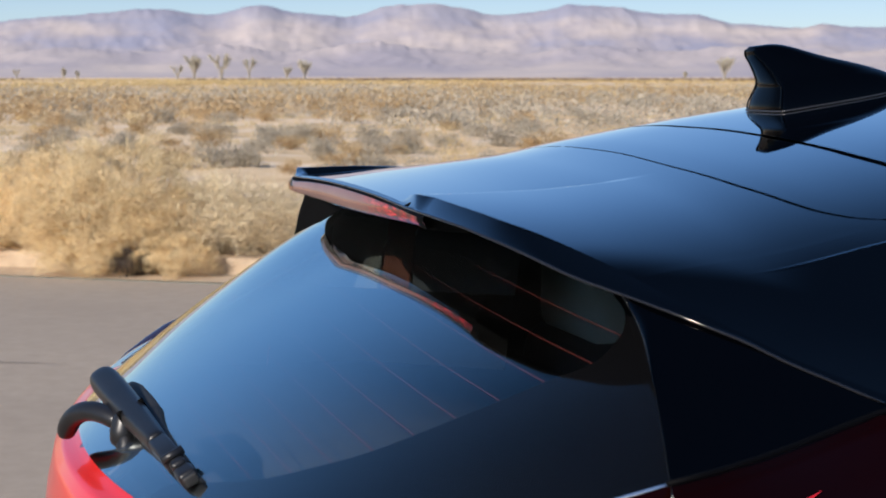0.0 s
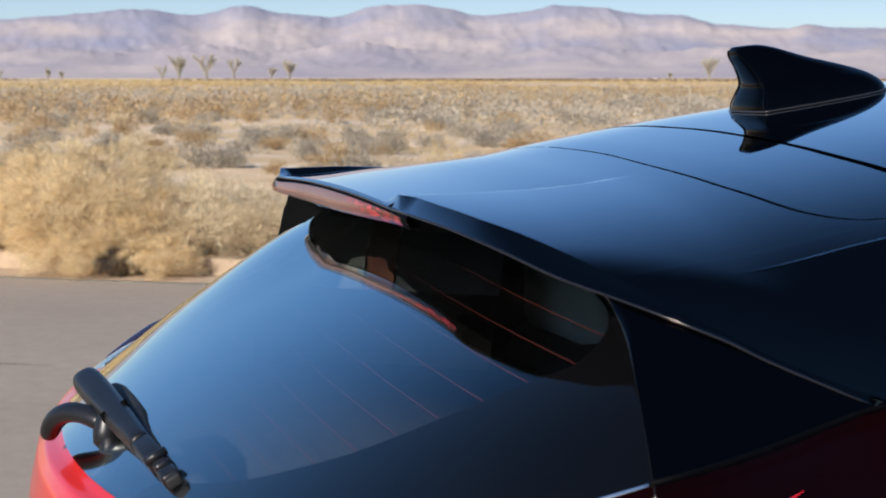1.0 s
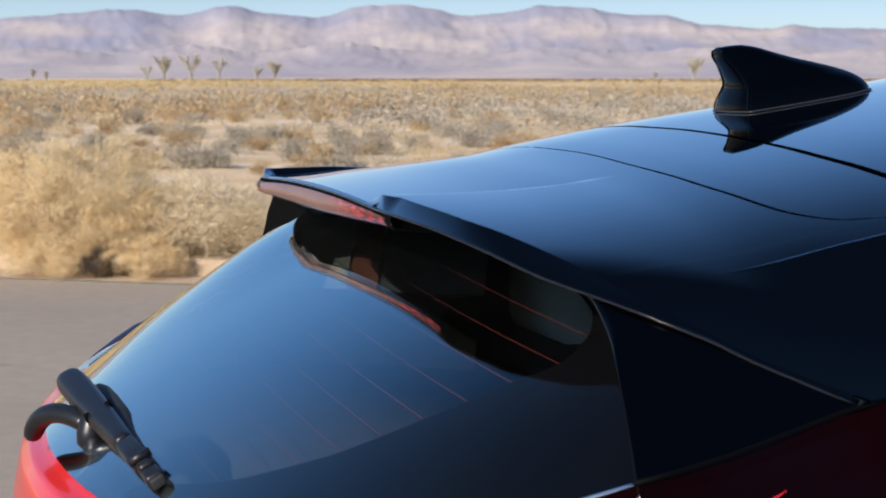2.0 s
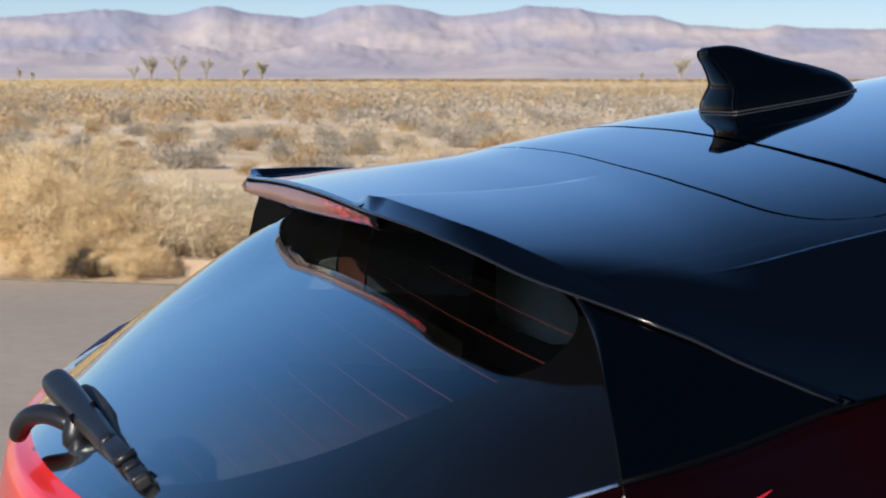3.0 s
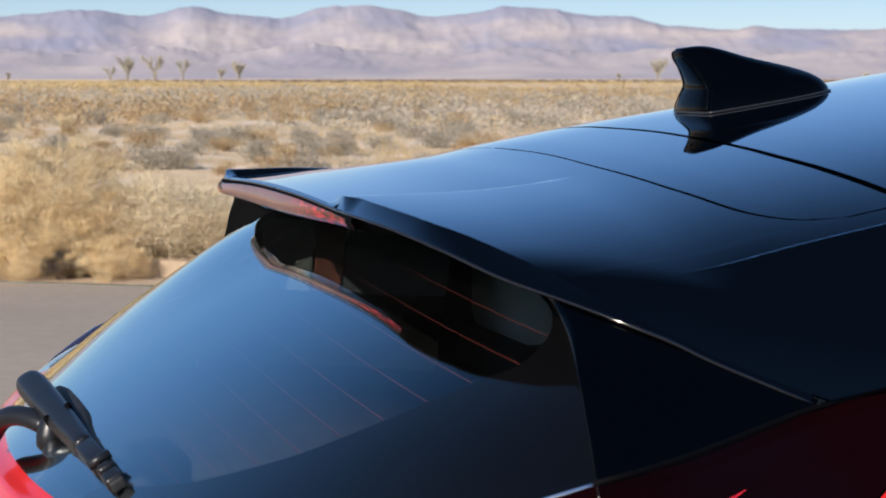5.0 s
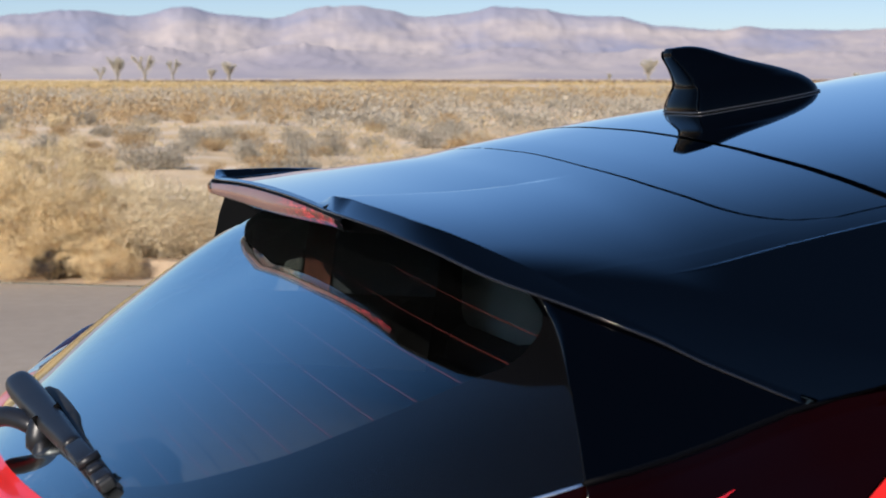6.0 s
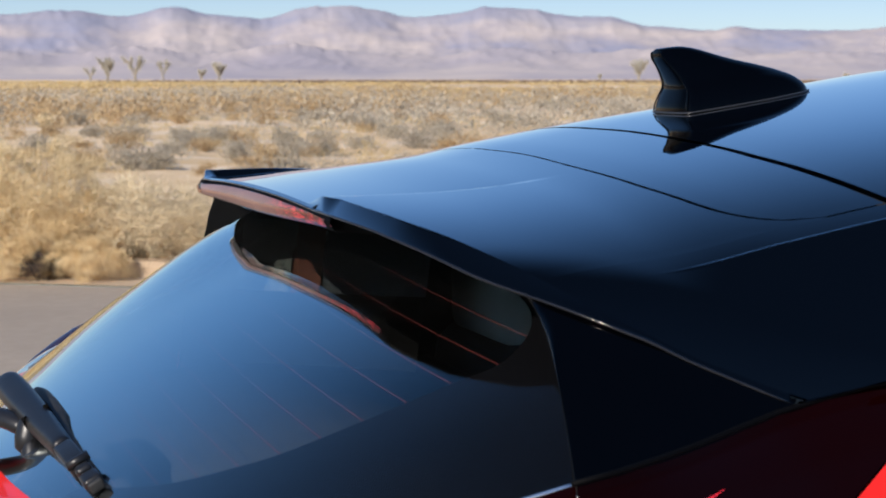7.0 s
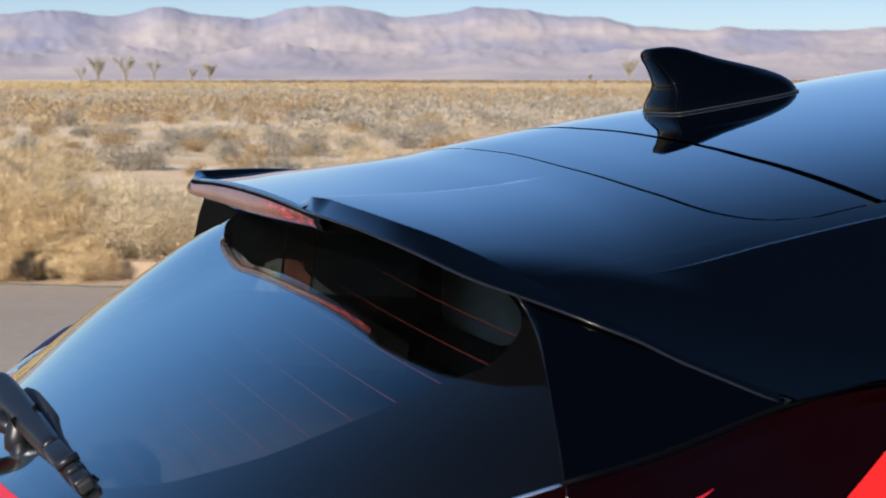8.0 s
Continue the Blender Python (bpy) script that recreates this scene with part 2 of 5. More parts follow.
def bm_tube(bm, pts, radii, sides=8, squash=1.0, up=(0, 0, 1)):
    """A tube along pts; radii one for each point; squash flattens it along up."""
    rings, a = [], None
    for i, p in enumerate(pts):
        p = Vector(p)
        d = (Vector(pts[min(i + 1, len(pts) - 1)]) - Vector(pts[max(i - 1, 0)])).normalized()
        if a is None:
            a = d.cross(Vector(up))
            a = a.normalized() if a.length > 1e-4 else Vector((1, 0, 0))
        else:
            a = (a - d * a.dot(d)).normalized()
        b = a.cross(d).normalized()
        r = radii[i] if isinstance(radii, (list, tuple)) else radii
        rings.append([bm.verts.new(p + a * r * math.cos(k * math.tau / sides) + b * r * squash * math.sin(k * math.tau / sides)) for k in range(sides)])
    for r0, r1 in zip(rings, rings[1:]):
        for k in range(sides):
            bm.faces.new((r0[k], r0[(k + 1) % sides], r1[(k + 1) % sides], r1[k]))
    bm.faces.new(rings[0][::-1])
    bm.faces.new(rings[-1])


def bm_box(bm, lo, hi):
    v = [bm.verts.new((x, y, z)) for z in (lo[2], hi[2]) for y in (lo[1], hi[1]) for x in (lo[0], hi[0])]
    for q in ((0, 2, 3, 1), (4, 5, 7, 6), (0, 1, 5, 4), (1, 3, 7, 5), (3, 2, 6, 7), (2, 0, 4, 6)):
        bm.faces.new([v[i] for i in q])


def lerp_table(xs, ys):
    """A smooth curve through a few places (monotone cubic)."""
    n = len(xs)
    d = [(ys[i + 1] - ys[i]) / (xs[i + 1] - xs[i]) for i in range(n - 1)]
    m = [d[0]] + [0 if d[i - 1] * d[i] <= 0 else 2 * d[i - 1] * d[i] / (d[i - 1] + d[i]) for i in range(1, n - 1)] + [d[-1]]

    def f(x):
        if x <= xs[0]:
            return ys[0] + m[0] * (x - xs[0])
        if x >= xs[-1]:
            return ys[-1] + m[-1] * (x - xs[-1])
        i = max(k for k in range(n - 1) if xs[k] <= x)
        h = xs[i + 1] - xs[i]
        t = (x - xs[i]) / h
        return (ys[i] * (1 + 2 * t) * (1 - t) ** 2 + m[i] * h * t * (1 - t) ** 2 + ys[i + 1] * t * t * (3 - 2 * t) + m[i + 1] * h * t * t * (t - 1))
    return f


def smoothstep(a, b, x):
    t = min(1.0, max(0.0, (x - a) / (b - a)))
    return t * t * (3 - 2 * t)


# ---- ground ----
KERB_TURN = -16.0
KERB = pose(-2.5, 13.25, 0, 0, 0, KERB_TURN)      # x along the kerb's face, y away from the road


def ground_height(x, y):
    """The desert behind the kerb: low swells near by, flat far off."""
    v = KERB.inverted() @ Vector((x, y, 0))
    if v.y < 0.3:
        return 0.13
    far = math.hypot(x, y)
    k = smoothstep(0.3, 3.0, v.y) * (1 - 0.6 * smoothstep(60, 300, far))
    return 0.13 + k * (0.09 * noise.noise((x * 0.35, y * 0.35, 0)) + 0.05 * noise.noise((x * 1.3, y * 1.3, 5)))


random.seed(3)


def build_ground():
    bm = bmesh.new()
    vs = [0.3, 0.6, 1, 1.5, 2, 2.6, 3.3, 4, 5, 6, 7, 8.5, 10, 12, 14, 17, 20, 25, 30, 38, 48, 60, 80, 110, 160, 240, 400, 800, 1800, 4900]
    us = [-4900, -2000, -800, -300, -150, -80, -50] + steps(-35, 35, 120) + [50, 80, 150, 300, 800, 2000, 4900]

    def f(u, v):
        p = KERB @ Vector((u, v, 0))
        return (p.x, p.y, ground_height(p.x, p.y))
    bm_grid(bm, f, us, vs, flip=True)
    ground = finish("ground", bm, SAND)
    tagged(ground, "dry sandy desert flat with tan soil and low swells", "ground", kind="structure")

    bm = bmesh.new()
    bm_grid(bm, lambda u, v: KERB @ Vector((u, v, 0.0)), [-4900, -60, -20, 20, 60, 4900], [-4900, -40, -12, -0.45], flip=True)
    tagged(finish("road", bm, ASPHALT, False), "worn grey-tan asphalt road with fine cracks", "road", kind="structure")
    # sealed cracks across the asphalt
    road = bpy.data.objects["road"]
    for x0, x1, y0, bow in ((-6.0, -2.03, 9.0, 0.10),):
        bm = bmesh.new()
        rng = random.Random(int(y0 * 10))
        wob = [rng.uniform(-0.03, 0.03) for _ in range(41)]
        bm_grid(bm, lambda i, w: (x0 + (x1 - x0) * i / 40, y0 + bow * math.sin(i / 40 * 3) + wob[i] + (w - 0.5) * (0.035 + 0.5 * abs(wob[i])) * math.sin(math.pi * (i + 1) / 42), 0.004), range(41), [0, 1], flip=True)
        part("crack", bm, TAR, road, "dark sealed crack", smooth=False)
    bm = bmesh.new()
    bm_grid(bm, lambda u, v: KERB @ Vector((u, v, 0.012 if v < -0.1 else 0.02)), [-60, -20, 0, 20, 60], [-0.45, -0.05, 0.0], flip=True)
    tagged(finish("gutter", bm, CONCRETE, False), "pale concrete gutter dusted with sand", "gutter", kind="structure")

    kerb = thing("kerb", KERB, "low sandy concrete kerb along the desert road", "kerb", kind="structure")
    length = 3.0
    bm = bmesh.new()
    prof = [(0.0, -0.05), (0.015, 0.11), (0.045, 0.145), (0.14, 0.15), (0.32, 0.145), (0.32, -0.05)]
    bm_grid(bm, lambda u, v: (u, prof[v][0], prof[v][1]), [-length / 2 + 0.006, length / 2 - 0.006], list(range(len(prof))), flip=True)
    first = part("kerb_stone", bm, CONCRETE, kerb, smooth=False)
    first.location.x = -15.3
    for i in range(1, 12):
        ob = new("kerb_stone", first.data)
        ob.parent = kerb
        ob.location = (-15.3 + i * length, random.uniform(-0.006, 0.006), random.uniform(-0.006, 0.003))


build_ground()


# ---- mountains ----
RIDGE_X = [-40, -26, -20, -14.8, -13.3, -11.7, -9.4, -7.9, -6.0, -5.0, -3.1, -1.8, -0.5, 0.9, 1.6, 3.4, 4.3, 5.6, 7.2, 8.3, 9.6, 11.0, 11.8, 12.5, 13.3, 16, 18, 25, 40]
RIDGE_Y = [120, 70, 84, 92, 100, 107, 116, 107, 123, 112, 105, 123, 126, 117, 107, 115, 125, 121, 109, 107, 92, 86, 83, 90, 85, 82, 88, 70, 110]


def mountain_sheet(name, ridge, near, deep, seed, fold_size, fine, rugged, mat, label):
    """One range: v runs from the foot (0) over the crest (0.75) to the far side (1)."""
    bm = bmesh.new()

    def f(a, v):
        d = near + deep * v
        h = ridge(a) / 3000.0 * (near + deep * 0.75)
        rise = 0.12 * smoothstep(0, 0.3, v) + 0.32 * smoothstep(0.15, 0.5, v) + 0.56 * smoothstep(0.4, 0.75, v)
        if v > 0.75:
            rise = 1 - 1.5 * (v - 0.75)
        warp = 0.8 * noise.noise(Vector((a * 0.5, v * 3, seed + 9)))
        spur = 0.45 - abs(noise.noise(Vector((a * 0.7 + 1.2 * v + warp, v * 4.0, seed))))
        gully = 0.4 - abs(noise.noise(Vector((a * 1.9 - 2.0 * v + warp, v * 9.0, seed + 3))))
        rill = 0.4 - abs(noise.noise(Vector((a * 4.5 + 3.0 * v + warp, v * 18.0, seed + 5))))
        fold = noise.fractal(Vector((a * 0.6, v * 5, seed)), 1.1, 2.1, 4) * 0.45 + spur * 0.6 + gully * 0.30 + rill * fine
        k = smoothstep(0.14, 0.45, v) * (1 - 0.82 * smoothstep(0.6, 0.75, v))
        crest = rugged * noise.fractal(Vector((a * 1.6, 0, seed)), 0.9, 2.0, 5) * smoothstep(0.5, 0.75, v)
        z = h * (rise + fold_size * fold * k + crest) + 1.5 - 3 * (v == 0)
        return (d * math.sin(radians(a)), d * math.cos(radians(a)), max(z, 0.5 - 3 * (v == 0)))
    bm_grid(bm, f, steps(-27, 30, 760), steps(0, 1, 90), flip=True)
    tagged(finish(name, bm, mat), label, "mountains", kind="structure")


def build_mountains():
    mountain_sheet("mountain_range", lerp_table(RIDGE_X, RIDGE_Y), 3600, 1200, 7, 0.08, 0.10, 0.02, HAZY_ROCK, "hazy blue-grey desert mountain range on the horizon")
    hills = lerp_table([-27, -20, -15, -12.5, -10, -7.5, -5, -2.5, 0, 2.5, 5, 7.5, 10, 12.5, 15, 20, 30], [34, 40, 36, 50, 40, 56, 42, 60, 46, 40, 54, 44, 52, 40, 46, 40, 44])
    mountain_sheet("foothills", hills, 2700, 850, 21, 0.12, 0.10, 0.08, HAZY_HILL, "pale tan and pinkish foothills before the mountains")


build_mountains()


# ---- the car ----
CAR = pose(-0.0975, 1.74, 0, 0, 0, 16)       # x forward from the tailgate spoiler's rear edge, y to the car's left, z up
Z0 = EYE
profile = lerp_table([0, 0.1, 0.2, 0.3, 0.4, 0.5, 0.6, 0.75, 0.9, 1.2, 1.6, 2.1, 2.4],
                     [-0.096, -0.094, -0.086, -0.067, -0.049, -0.034, -0.020, 0.0, 0.018, 0.043, 0.058, 0.045, 0.015])
seam_b_side = lerp_table([0, 0.077, 0.2375, 0.3537, 0.4384, 0.4702, 0.4922, 0.5072, 0.5165, 0.522], [0.2567, 0.2575, 0.2525, 0.2559, 0.2679, 0.2774, 0.2912, 0.3084, 0.3287, 0.352])
seam_a_side = lerp_table([0, 0.10, 0.234, 0.3465, 0.427, 0.492, 0.528], [0.371, 0.3735, 0.3714, 0.3722, 0.381, 0.396, 0.4093])
HORN, HORN_FAR = 0.268, 0.365           # the spoiler's raised sides begin here
ROOF_END = 2.35


belt = lerp_table([0.0548, 0.101, 0.1532, 0.2085, 0.2589, 0.2989, 0.3406, 0.5, 0.9, 1.5, 2.4, 3.0, 3.4, 3.85], [-0.262, -0.2579, -0.2524, -0.2443, -0.235, -0.2274, -0.2204, -0.225, -0.27, -0.33, -0.38, -0.5, -0.6, -0.88])
belt_r = lerp_table([0.0548, 0.101, 0.1532, 0.2085, 0.2589, 0.2989, 0.3406, 0.5, 0.9, 2.4, 3.0, 3.4, 3.85], [0.7, 0.688, 0.668, 0.647, 0.635, 0.635, 0.636, 0.65, 0.68, 0.72, 0.74, 0.68, 0.38])


def car_flat(s, r):
    """The roof and spoiler without the sunken middle."""
    a = abs(r)
    z = profile(s) - 0.10 * r * r - 1.25 * a ** 6 - 0.22 * max(0, a - 0.542) * smoothstep(0.17, 0.30, s)
    # the roof falls away a little more beyond its middle
    if r < 0:
        z -= 0.125 * r * r * (1 - smoothstep(0.38, 0.52, a)) * smoothstep(0.08, 0.26, s) * (1 - smoothstep(0.55, 1.0, s))
    # a fine shoulder line along each side
    z += 0.0008 * max(0.0, 1 - abs(a - 0.542) / 0.0018) * smoothstep(0.19, 0.27, s)
    # the rear edge rounds off towards the sides
    return z - edge_roll(a) * max(0.0, 1 - (s - rear_edge(a)) / 0.07) ** 2 + Z0


def car_top(s, r):
    # the sunken middle of the spoiler
    h = HORN if r > 0 else HORN_FAR
    return car_flat(s, r) - 0.013 * (1 - smoothstep(h - 0.016 - 0.058 * max(0.0, 1 - s / 0.03), h - 0.005, abs(r))) * (1 - smoothstep(0.0, 0.23, s))


rear_edge = lerp_table([0, 0.13, 0.268, 0.3825, 0.4717, 0.514, 0.5647, 0.586, 0.6035, 0.6175, 0.6306, 0.640], [0.002, 0.002, 0.003, 0.0235, 0.0645, 0.0965, 0.143, 0.1674, 0.1904, 0.2194, 0.2524, 0.28])
LIP_END = 0.631        # where the lip meets the belt


lip_low = lerp_table([0, 0.124, 0.229, 0.27, 0.308, 0.358, 0.399, 0.431, 0.458, 0.50, 0.53, 0.56, 0.58, 0.60, 0.628],
                     [0.0165, 0.0158, 0.0153, 0.0138, 0.0128, 0.0126, 0.0136, 0.0157, 0.0178, 0.0195, 0.0187, 0.018, 0.0185, 0.0212, 0.025])


def lip_drop(r):
    """How far the lip's foot lies under the roof's surface."""
    return lip_low(r) - edge_roll(r)


def lip_out(r):
    return 0.0008 + 0.0042 * smoothstep(0.42, 0.50, r) * (1 - 0.85 * smoothstep(0.55, 0.62, r))


def edge_roll(r):
    return 0.019 * smoothstep(0.47, 0.63, r)


def roof_limit(s):
    """How far out the roof's side comes before it meets the belt."""
    lo, hi = 0.60, 0.662
    for _ in range(18):
        mid = (lo + hi) / 2
        if car_top(s, mid) > Z0 + belt(s) + 0.001:
            lo = mid
        else:
            hi = mid
    return lo



def edge_s(r):
    """The spoiler's rear edge, seen from above."""
    return rear_edge(abs(r))


def chamfer(r, k):
    """How far ahead of its foot the lip's upper edge lies, on each raised side."""
    a, h = abs(r), HORN if k > 0 else HORN_FAR
    return 0.009 * smoothstep(h - 0.012, h + 0.018, a) * (1 - smoothstep(0.41, 0.51, a))


def edge_out(r):
    h = 1e-3
    n = Vector((-1, -(edge_s(r + h) - edge_s(r - h)) / (2 * h) * -1, 0))   # in (s, r)
    return n.normalized()


def at(s, r, z):
    return (s, -r, z)


limit_places = [0.05, 0.15, 0.2, 0.23, 0.25, 0.26, 0.27, 0.28, 0.29, 0.30, 0.31, 0.33, 0.35, 0.4, 0.5, 0.8, 1.5, 2.4]
limit_table = lerp_table(limit_places, [roof_limit(s) for s in limit_places])


def side_start(v):
    """Where the roof's side begins at the share v of its width."""
    s = 0.15
    for _ in range(40):
        s = 0.6 * s + 0.4 * edge_s(0.522 + v * (limit_table(s) - 0.522))
    return s


car = thing("car", CAR, "glossy red crossover car with a black roof, parked on the asphalt", "car")


def side_columns():
    inner = steps(-0.522, 0.522, 120)
    extra = [k * (h + d) for k, h in ((-1, HORN_FAR), (1, HORN)) for d in (-0.07, -0.06, -0.052, -0.045, -0.038, -0.03, -0.024, -0.018, -0.012, -0.009, -0.006, -0.003, 0.0, 0.003, 0.006, 0.010, 0.014, 0.018)]
    return sorted(inner + extra)


def build_roof():
    # roof skin ahead of the tailgate
    bm = bmesh.new()
    rs = steps(-0.519, 0.519, 60)
    us = [i / 46 for i in range(47)]

    def f(u, r):
        s0 = seam_a_side(abs(r)) + 0.0030 + 0.0030 * smoothstep(0.2, 0.5, r)
        s = s0 + (ROOF_END - s0) * u
        return at(s, r, car_top(s, r))
    bm_grid(bm, f, us, rs)
    roof = part("roof_panel", bm, PAINT, car, "gloss black roof skin reflecting the sky")
    thick(roof, 0.012, rim=False)
    # tailgate strip between the two seams
    bm = bmesh.new()
    rs = steps(-0.520, 0.520, 100)

    def g(u, r):
        s0, s1 = seam_b_side(abs(r)) + 0.0012 + 0.0007 * smoothstep(0.15, 0.45, abs(r)), seam_a_side(abs(r)) - 0.0035
        s = s0 + (s1 - s0) * u
        return at(s, r, car_top(s, r))
    bm_grid(bm, g, steps(0, 1, 10), rs)
    thick(part("tailgate_top", bm, PAINT, car, "gloss black strip between roof and spoiler"), 0.012, rim=False)
    # dark sealing under the seams
    bm = bmesh.new()
    bm_grid(bm, lambda s, r: at(s, r, car_top(s, r) - 0.011), steps(0.16, 1.0, 20), steps(-0.55, 0.55, 40))
    part("seam_seal", bm, RUBBER, car, "dark rubber seal in the roof seams")


def crown(r):
    """The lamp's top line falls away to the sides with the roof."""
    a = min(abs(r), 0.27)
    return -0.10 * (a * a - 0.0225) - 1.25 * (a ** 6 - 0.15 ** 6)


def build_spoiler():
    bm = bmesh.new()
    cols = side_columns()

    def f(u, r):
        s0, s1 = edge_s(r) + chamfer(r, 1 if r > 0 else -1), seam_b_side(abs(r)) - 0.0012 - 0.0007 * smoothstep(0.15, 0.45, abs(r))
        s = s0 + (s1 - s0) * u
        return at(s, r, car_top(s, r))
    bm_grid(bm, f, [0, 0.01, 0.03, 0.06] + steps(0.1, 1, 22), cols)
    spoiler = part("spoiler", bm, PAINT, car, "gloss black tailgate spoiler with raised side lips")
    thick(spoiler, 0.006, rim=False)
    across = steps(0, 0.10, 4) + steps(0.107, 0.22, 36) + steps(0.24, 1, 30)
    starts = {v: side_start(v) for v in across}
    for k in (-1, 1):
        bm = bmesh.new()

        def g(u, v):
            s0 = starts[v] + chamfer(0.522 + v * (limit_table(starts[v]) - 0.522), k)
            s = s0 + (ROOF_END - s0) * u ** 1.8
            r = 0.522 + v * (limit_table(s) - 0.522)
            return at(s, k * r, car_top(s, r))
        bm_grid(bm, g, steps(0, 1, 110), across, flip=k < 0)
        thick(part("roof_side", bm, PAINT, car, "gloss black roof side beside the spoiler"), 0.006, rim=False)
        bm = bmesh.new()

        def rail(s, v):
            hr = limit_table(s)
            hi = Vector(at(s, k * hr, car_top(s, hr)))
            lo = Vector(at(s, k * (belt_r(s) + 0.0005), Z0 + belt(s) + 0.001))
            low_side = lo if s < 0.62 else hi + Vector((0, 0, -0.02))
            return hi.lerp(low_side, v) + Vector((0, -k * 0.004 * math.sin(math.pi * v), 0))
        bm_grid(bm, rail, steps(0.258, 0.29, 8) + steps(0.31, 2.3, 60), steps(0, 1, 6), flip=k > 0)
        part("side_rail", bm, PAINT, car, "gloss black rail above the side glass")

    # sloping rear face of each raised side
    for k in (-1, 1):
        bm = bmesh.new()

        def lip(r, v):
            s, z = edge_s(r), car_flat(edge_s(r), r)
            o = edge_out(r)
            d, out, c = lip_drop(r), lip_out(r), chamfer(r, k)
            bead = [(out + 0.0006 + 0.0012 * math.cos(radians(q)), -d + 0.0012 * math.sin(radians(q))) for q in (100, 70, 40, 15, -15, -50, -85)]
            top = car_top(s + c, k * r) - z
            prof = ([(-c, top), (-c + 0.0006, top - 0.0004)] + bead)[v]
            return at(s + o.x * prof[0], k * (r + o.y * prof[0]), z + prof[1])
        h = HORN if k > 0 else HORN_FAR
        bm_grid(bm, lip, sorted(steps(0, LIP_END, 80) + [h + 0.004 * j for j in range(-18, 6)]), range(9), flip=k < 0)
        part("spoiler_lip", bm, PAINT, spoiler)
        # fine rounded edge along the lip's foot
        bm = bmesh.new()
        pts = []
        for r in steps(0.0, LIP_END - 0.001, 90):
            o = edge_out(r)
            out = 0.0022 + lip_out(r)
            pts.append(at(edge_s(r) + o.x * out, k * (r + o.y * out), car_flat(edge_s(r), r) - lip_drop(r)))
        bm_tube(bm, pts, 0.0011, 10)
        part("lip_edge", bm, EDGE, spoiler, "satin black edge of the lip")

    # the brake lamp fills the rear face of the sunken middle; its belly stands proud of the lip
    LAMP_TOP = car_top(0.003, 0.15) - 0.0005

    def belly(r):
        return 1 - smoothstep(0.0, 0.30, r)

    def lens_profile(r, v, inset=0.0):
        b = belly(r)
        p = ((-0.001, -0.0030), (-0.0025 - 0.003 * b, -0.0055), (-0.0025 - 0.008 * b, -0.0095 - 0.0035 * b), (0.001 - 0.010 * b, -0.0172 - 0.0038 * b), (0.006 - 0.010 * b, -0.0205 - 0.0035 * b), (0.012 - 0.008 * b, -0.0205 - 0.0035 * b))[v]
        return p[0] + inset, LAMP_TOP + crown(r) * (1.0, 1.0, 0.8, 0.3, 0.1, 0.1)[v] + p[1]

    def lens(r, v):
        p = lens_profile(r, v)
        return at(edge_s(r) + p[0], r, p[1])
    bm = bmesh.new()
    bm_grid(bm, lens, steps(-0.363, 0.268, 70), range(1, 6))
    lamp = part("brake_lamp", bm, LENS, car, "long red brake lamp set into the spoiler")
    bm = bmesh.new()
    bm_grid(bm, lens, steps(0.2683, 0.285, 5), range(1, 6))
    part("lamp_stop", bm, PLASTIC_DULL, lamp, "black end piece of the lamp")
    bm = bmesh.new()
    bm_grid(bm, lens, steps(-0.363, 0.285, 50), range(2))
    part("lamp_edge", bm, FRIT, lamp, "thin black gap over the lamp")
    # rounded black end that closes the lamp at the far side
    bm = bmesh.new()

    def nose(w, v):
        r = -0.363 - 0.026 * math.sin(w * math.pi / 2)
        p = Vector(lens(-0.363, v))
        back = Vector(at(edge_s(-0.39) + 0.012, r, LAMP_TOP + crown(0.27) - 0.012))
        q = p.lerp(back, 1 - math.cos(w * math.pi / 2))
        q.y = -r
        return q
    bm_grid(bm, nose, steps(0, 1, 8), range(6), flip=True)
    part("lamp_end_cap", bm, PAINT, lamp, "rounded gloss black end of the lamp")
    lamp.visible_shadow = False

    # behind the lens: a bowl dulled by a painted desert reflection, turning into the faceted block with painted red
    # glints towards one end
    def bowl(lo, hi):
        bm = bmesh.new()

        def f(r, v):
            p = lens_profile(r, v + 1, (0.002, 0.005, 0.005, 0.002)[v])
            return at(edge_s(r) + p[0], r, p[1] + (0.001, 0.0, 0.0, 0.001)[v])
        bm_grid(bm, f, steps(lo, hi, 60), range(4))
        return bm
    part("lamp_bowl", bowl(-0.362, 0.118), BOWL, lamp, "brake lamp bowl, dull pink with the desert's reflection painted in")
    part("lamp_block", bowl(0.1181, 0.2675), BOWL, lamp, "faceted bright red lamp block with sun glints painted in")

    # underside, running in to the top of the rear window
    bm = bmesh.new()

    def under(r, v):
        a = abs(r)
        z0 = car_flat(edge_s(r), r) - (lip_drop(a) + 0.001 if a > (HORN if r > 0 else HORN_FAR) else 0.031)
        s0 = edge_s(r) + (-lip_out(a) if a > (HORN if r > 0 else HORN_FAR) else 0.007)
        s1 = max(0.16, s0 + 0.06)
        z1 = car_top(s1, r) - 0.034
        return at(s0 + (s1 - s0) * v, r, z0 + (z1 - z0) * v - 0.006 * math.sin(math.pi * v))
    bm_grid(bm, under, steps(-0.612, 0.506, 74), steps(0, 1, 8), flip=True)
    part("spoiler_underside", bm, PLASTIC_DULL, spoiler, "dull black underside")


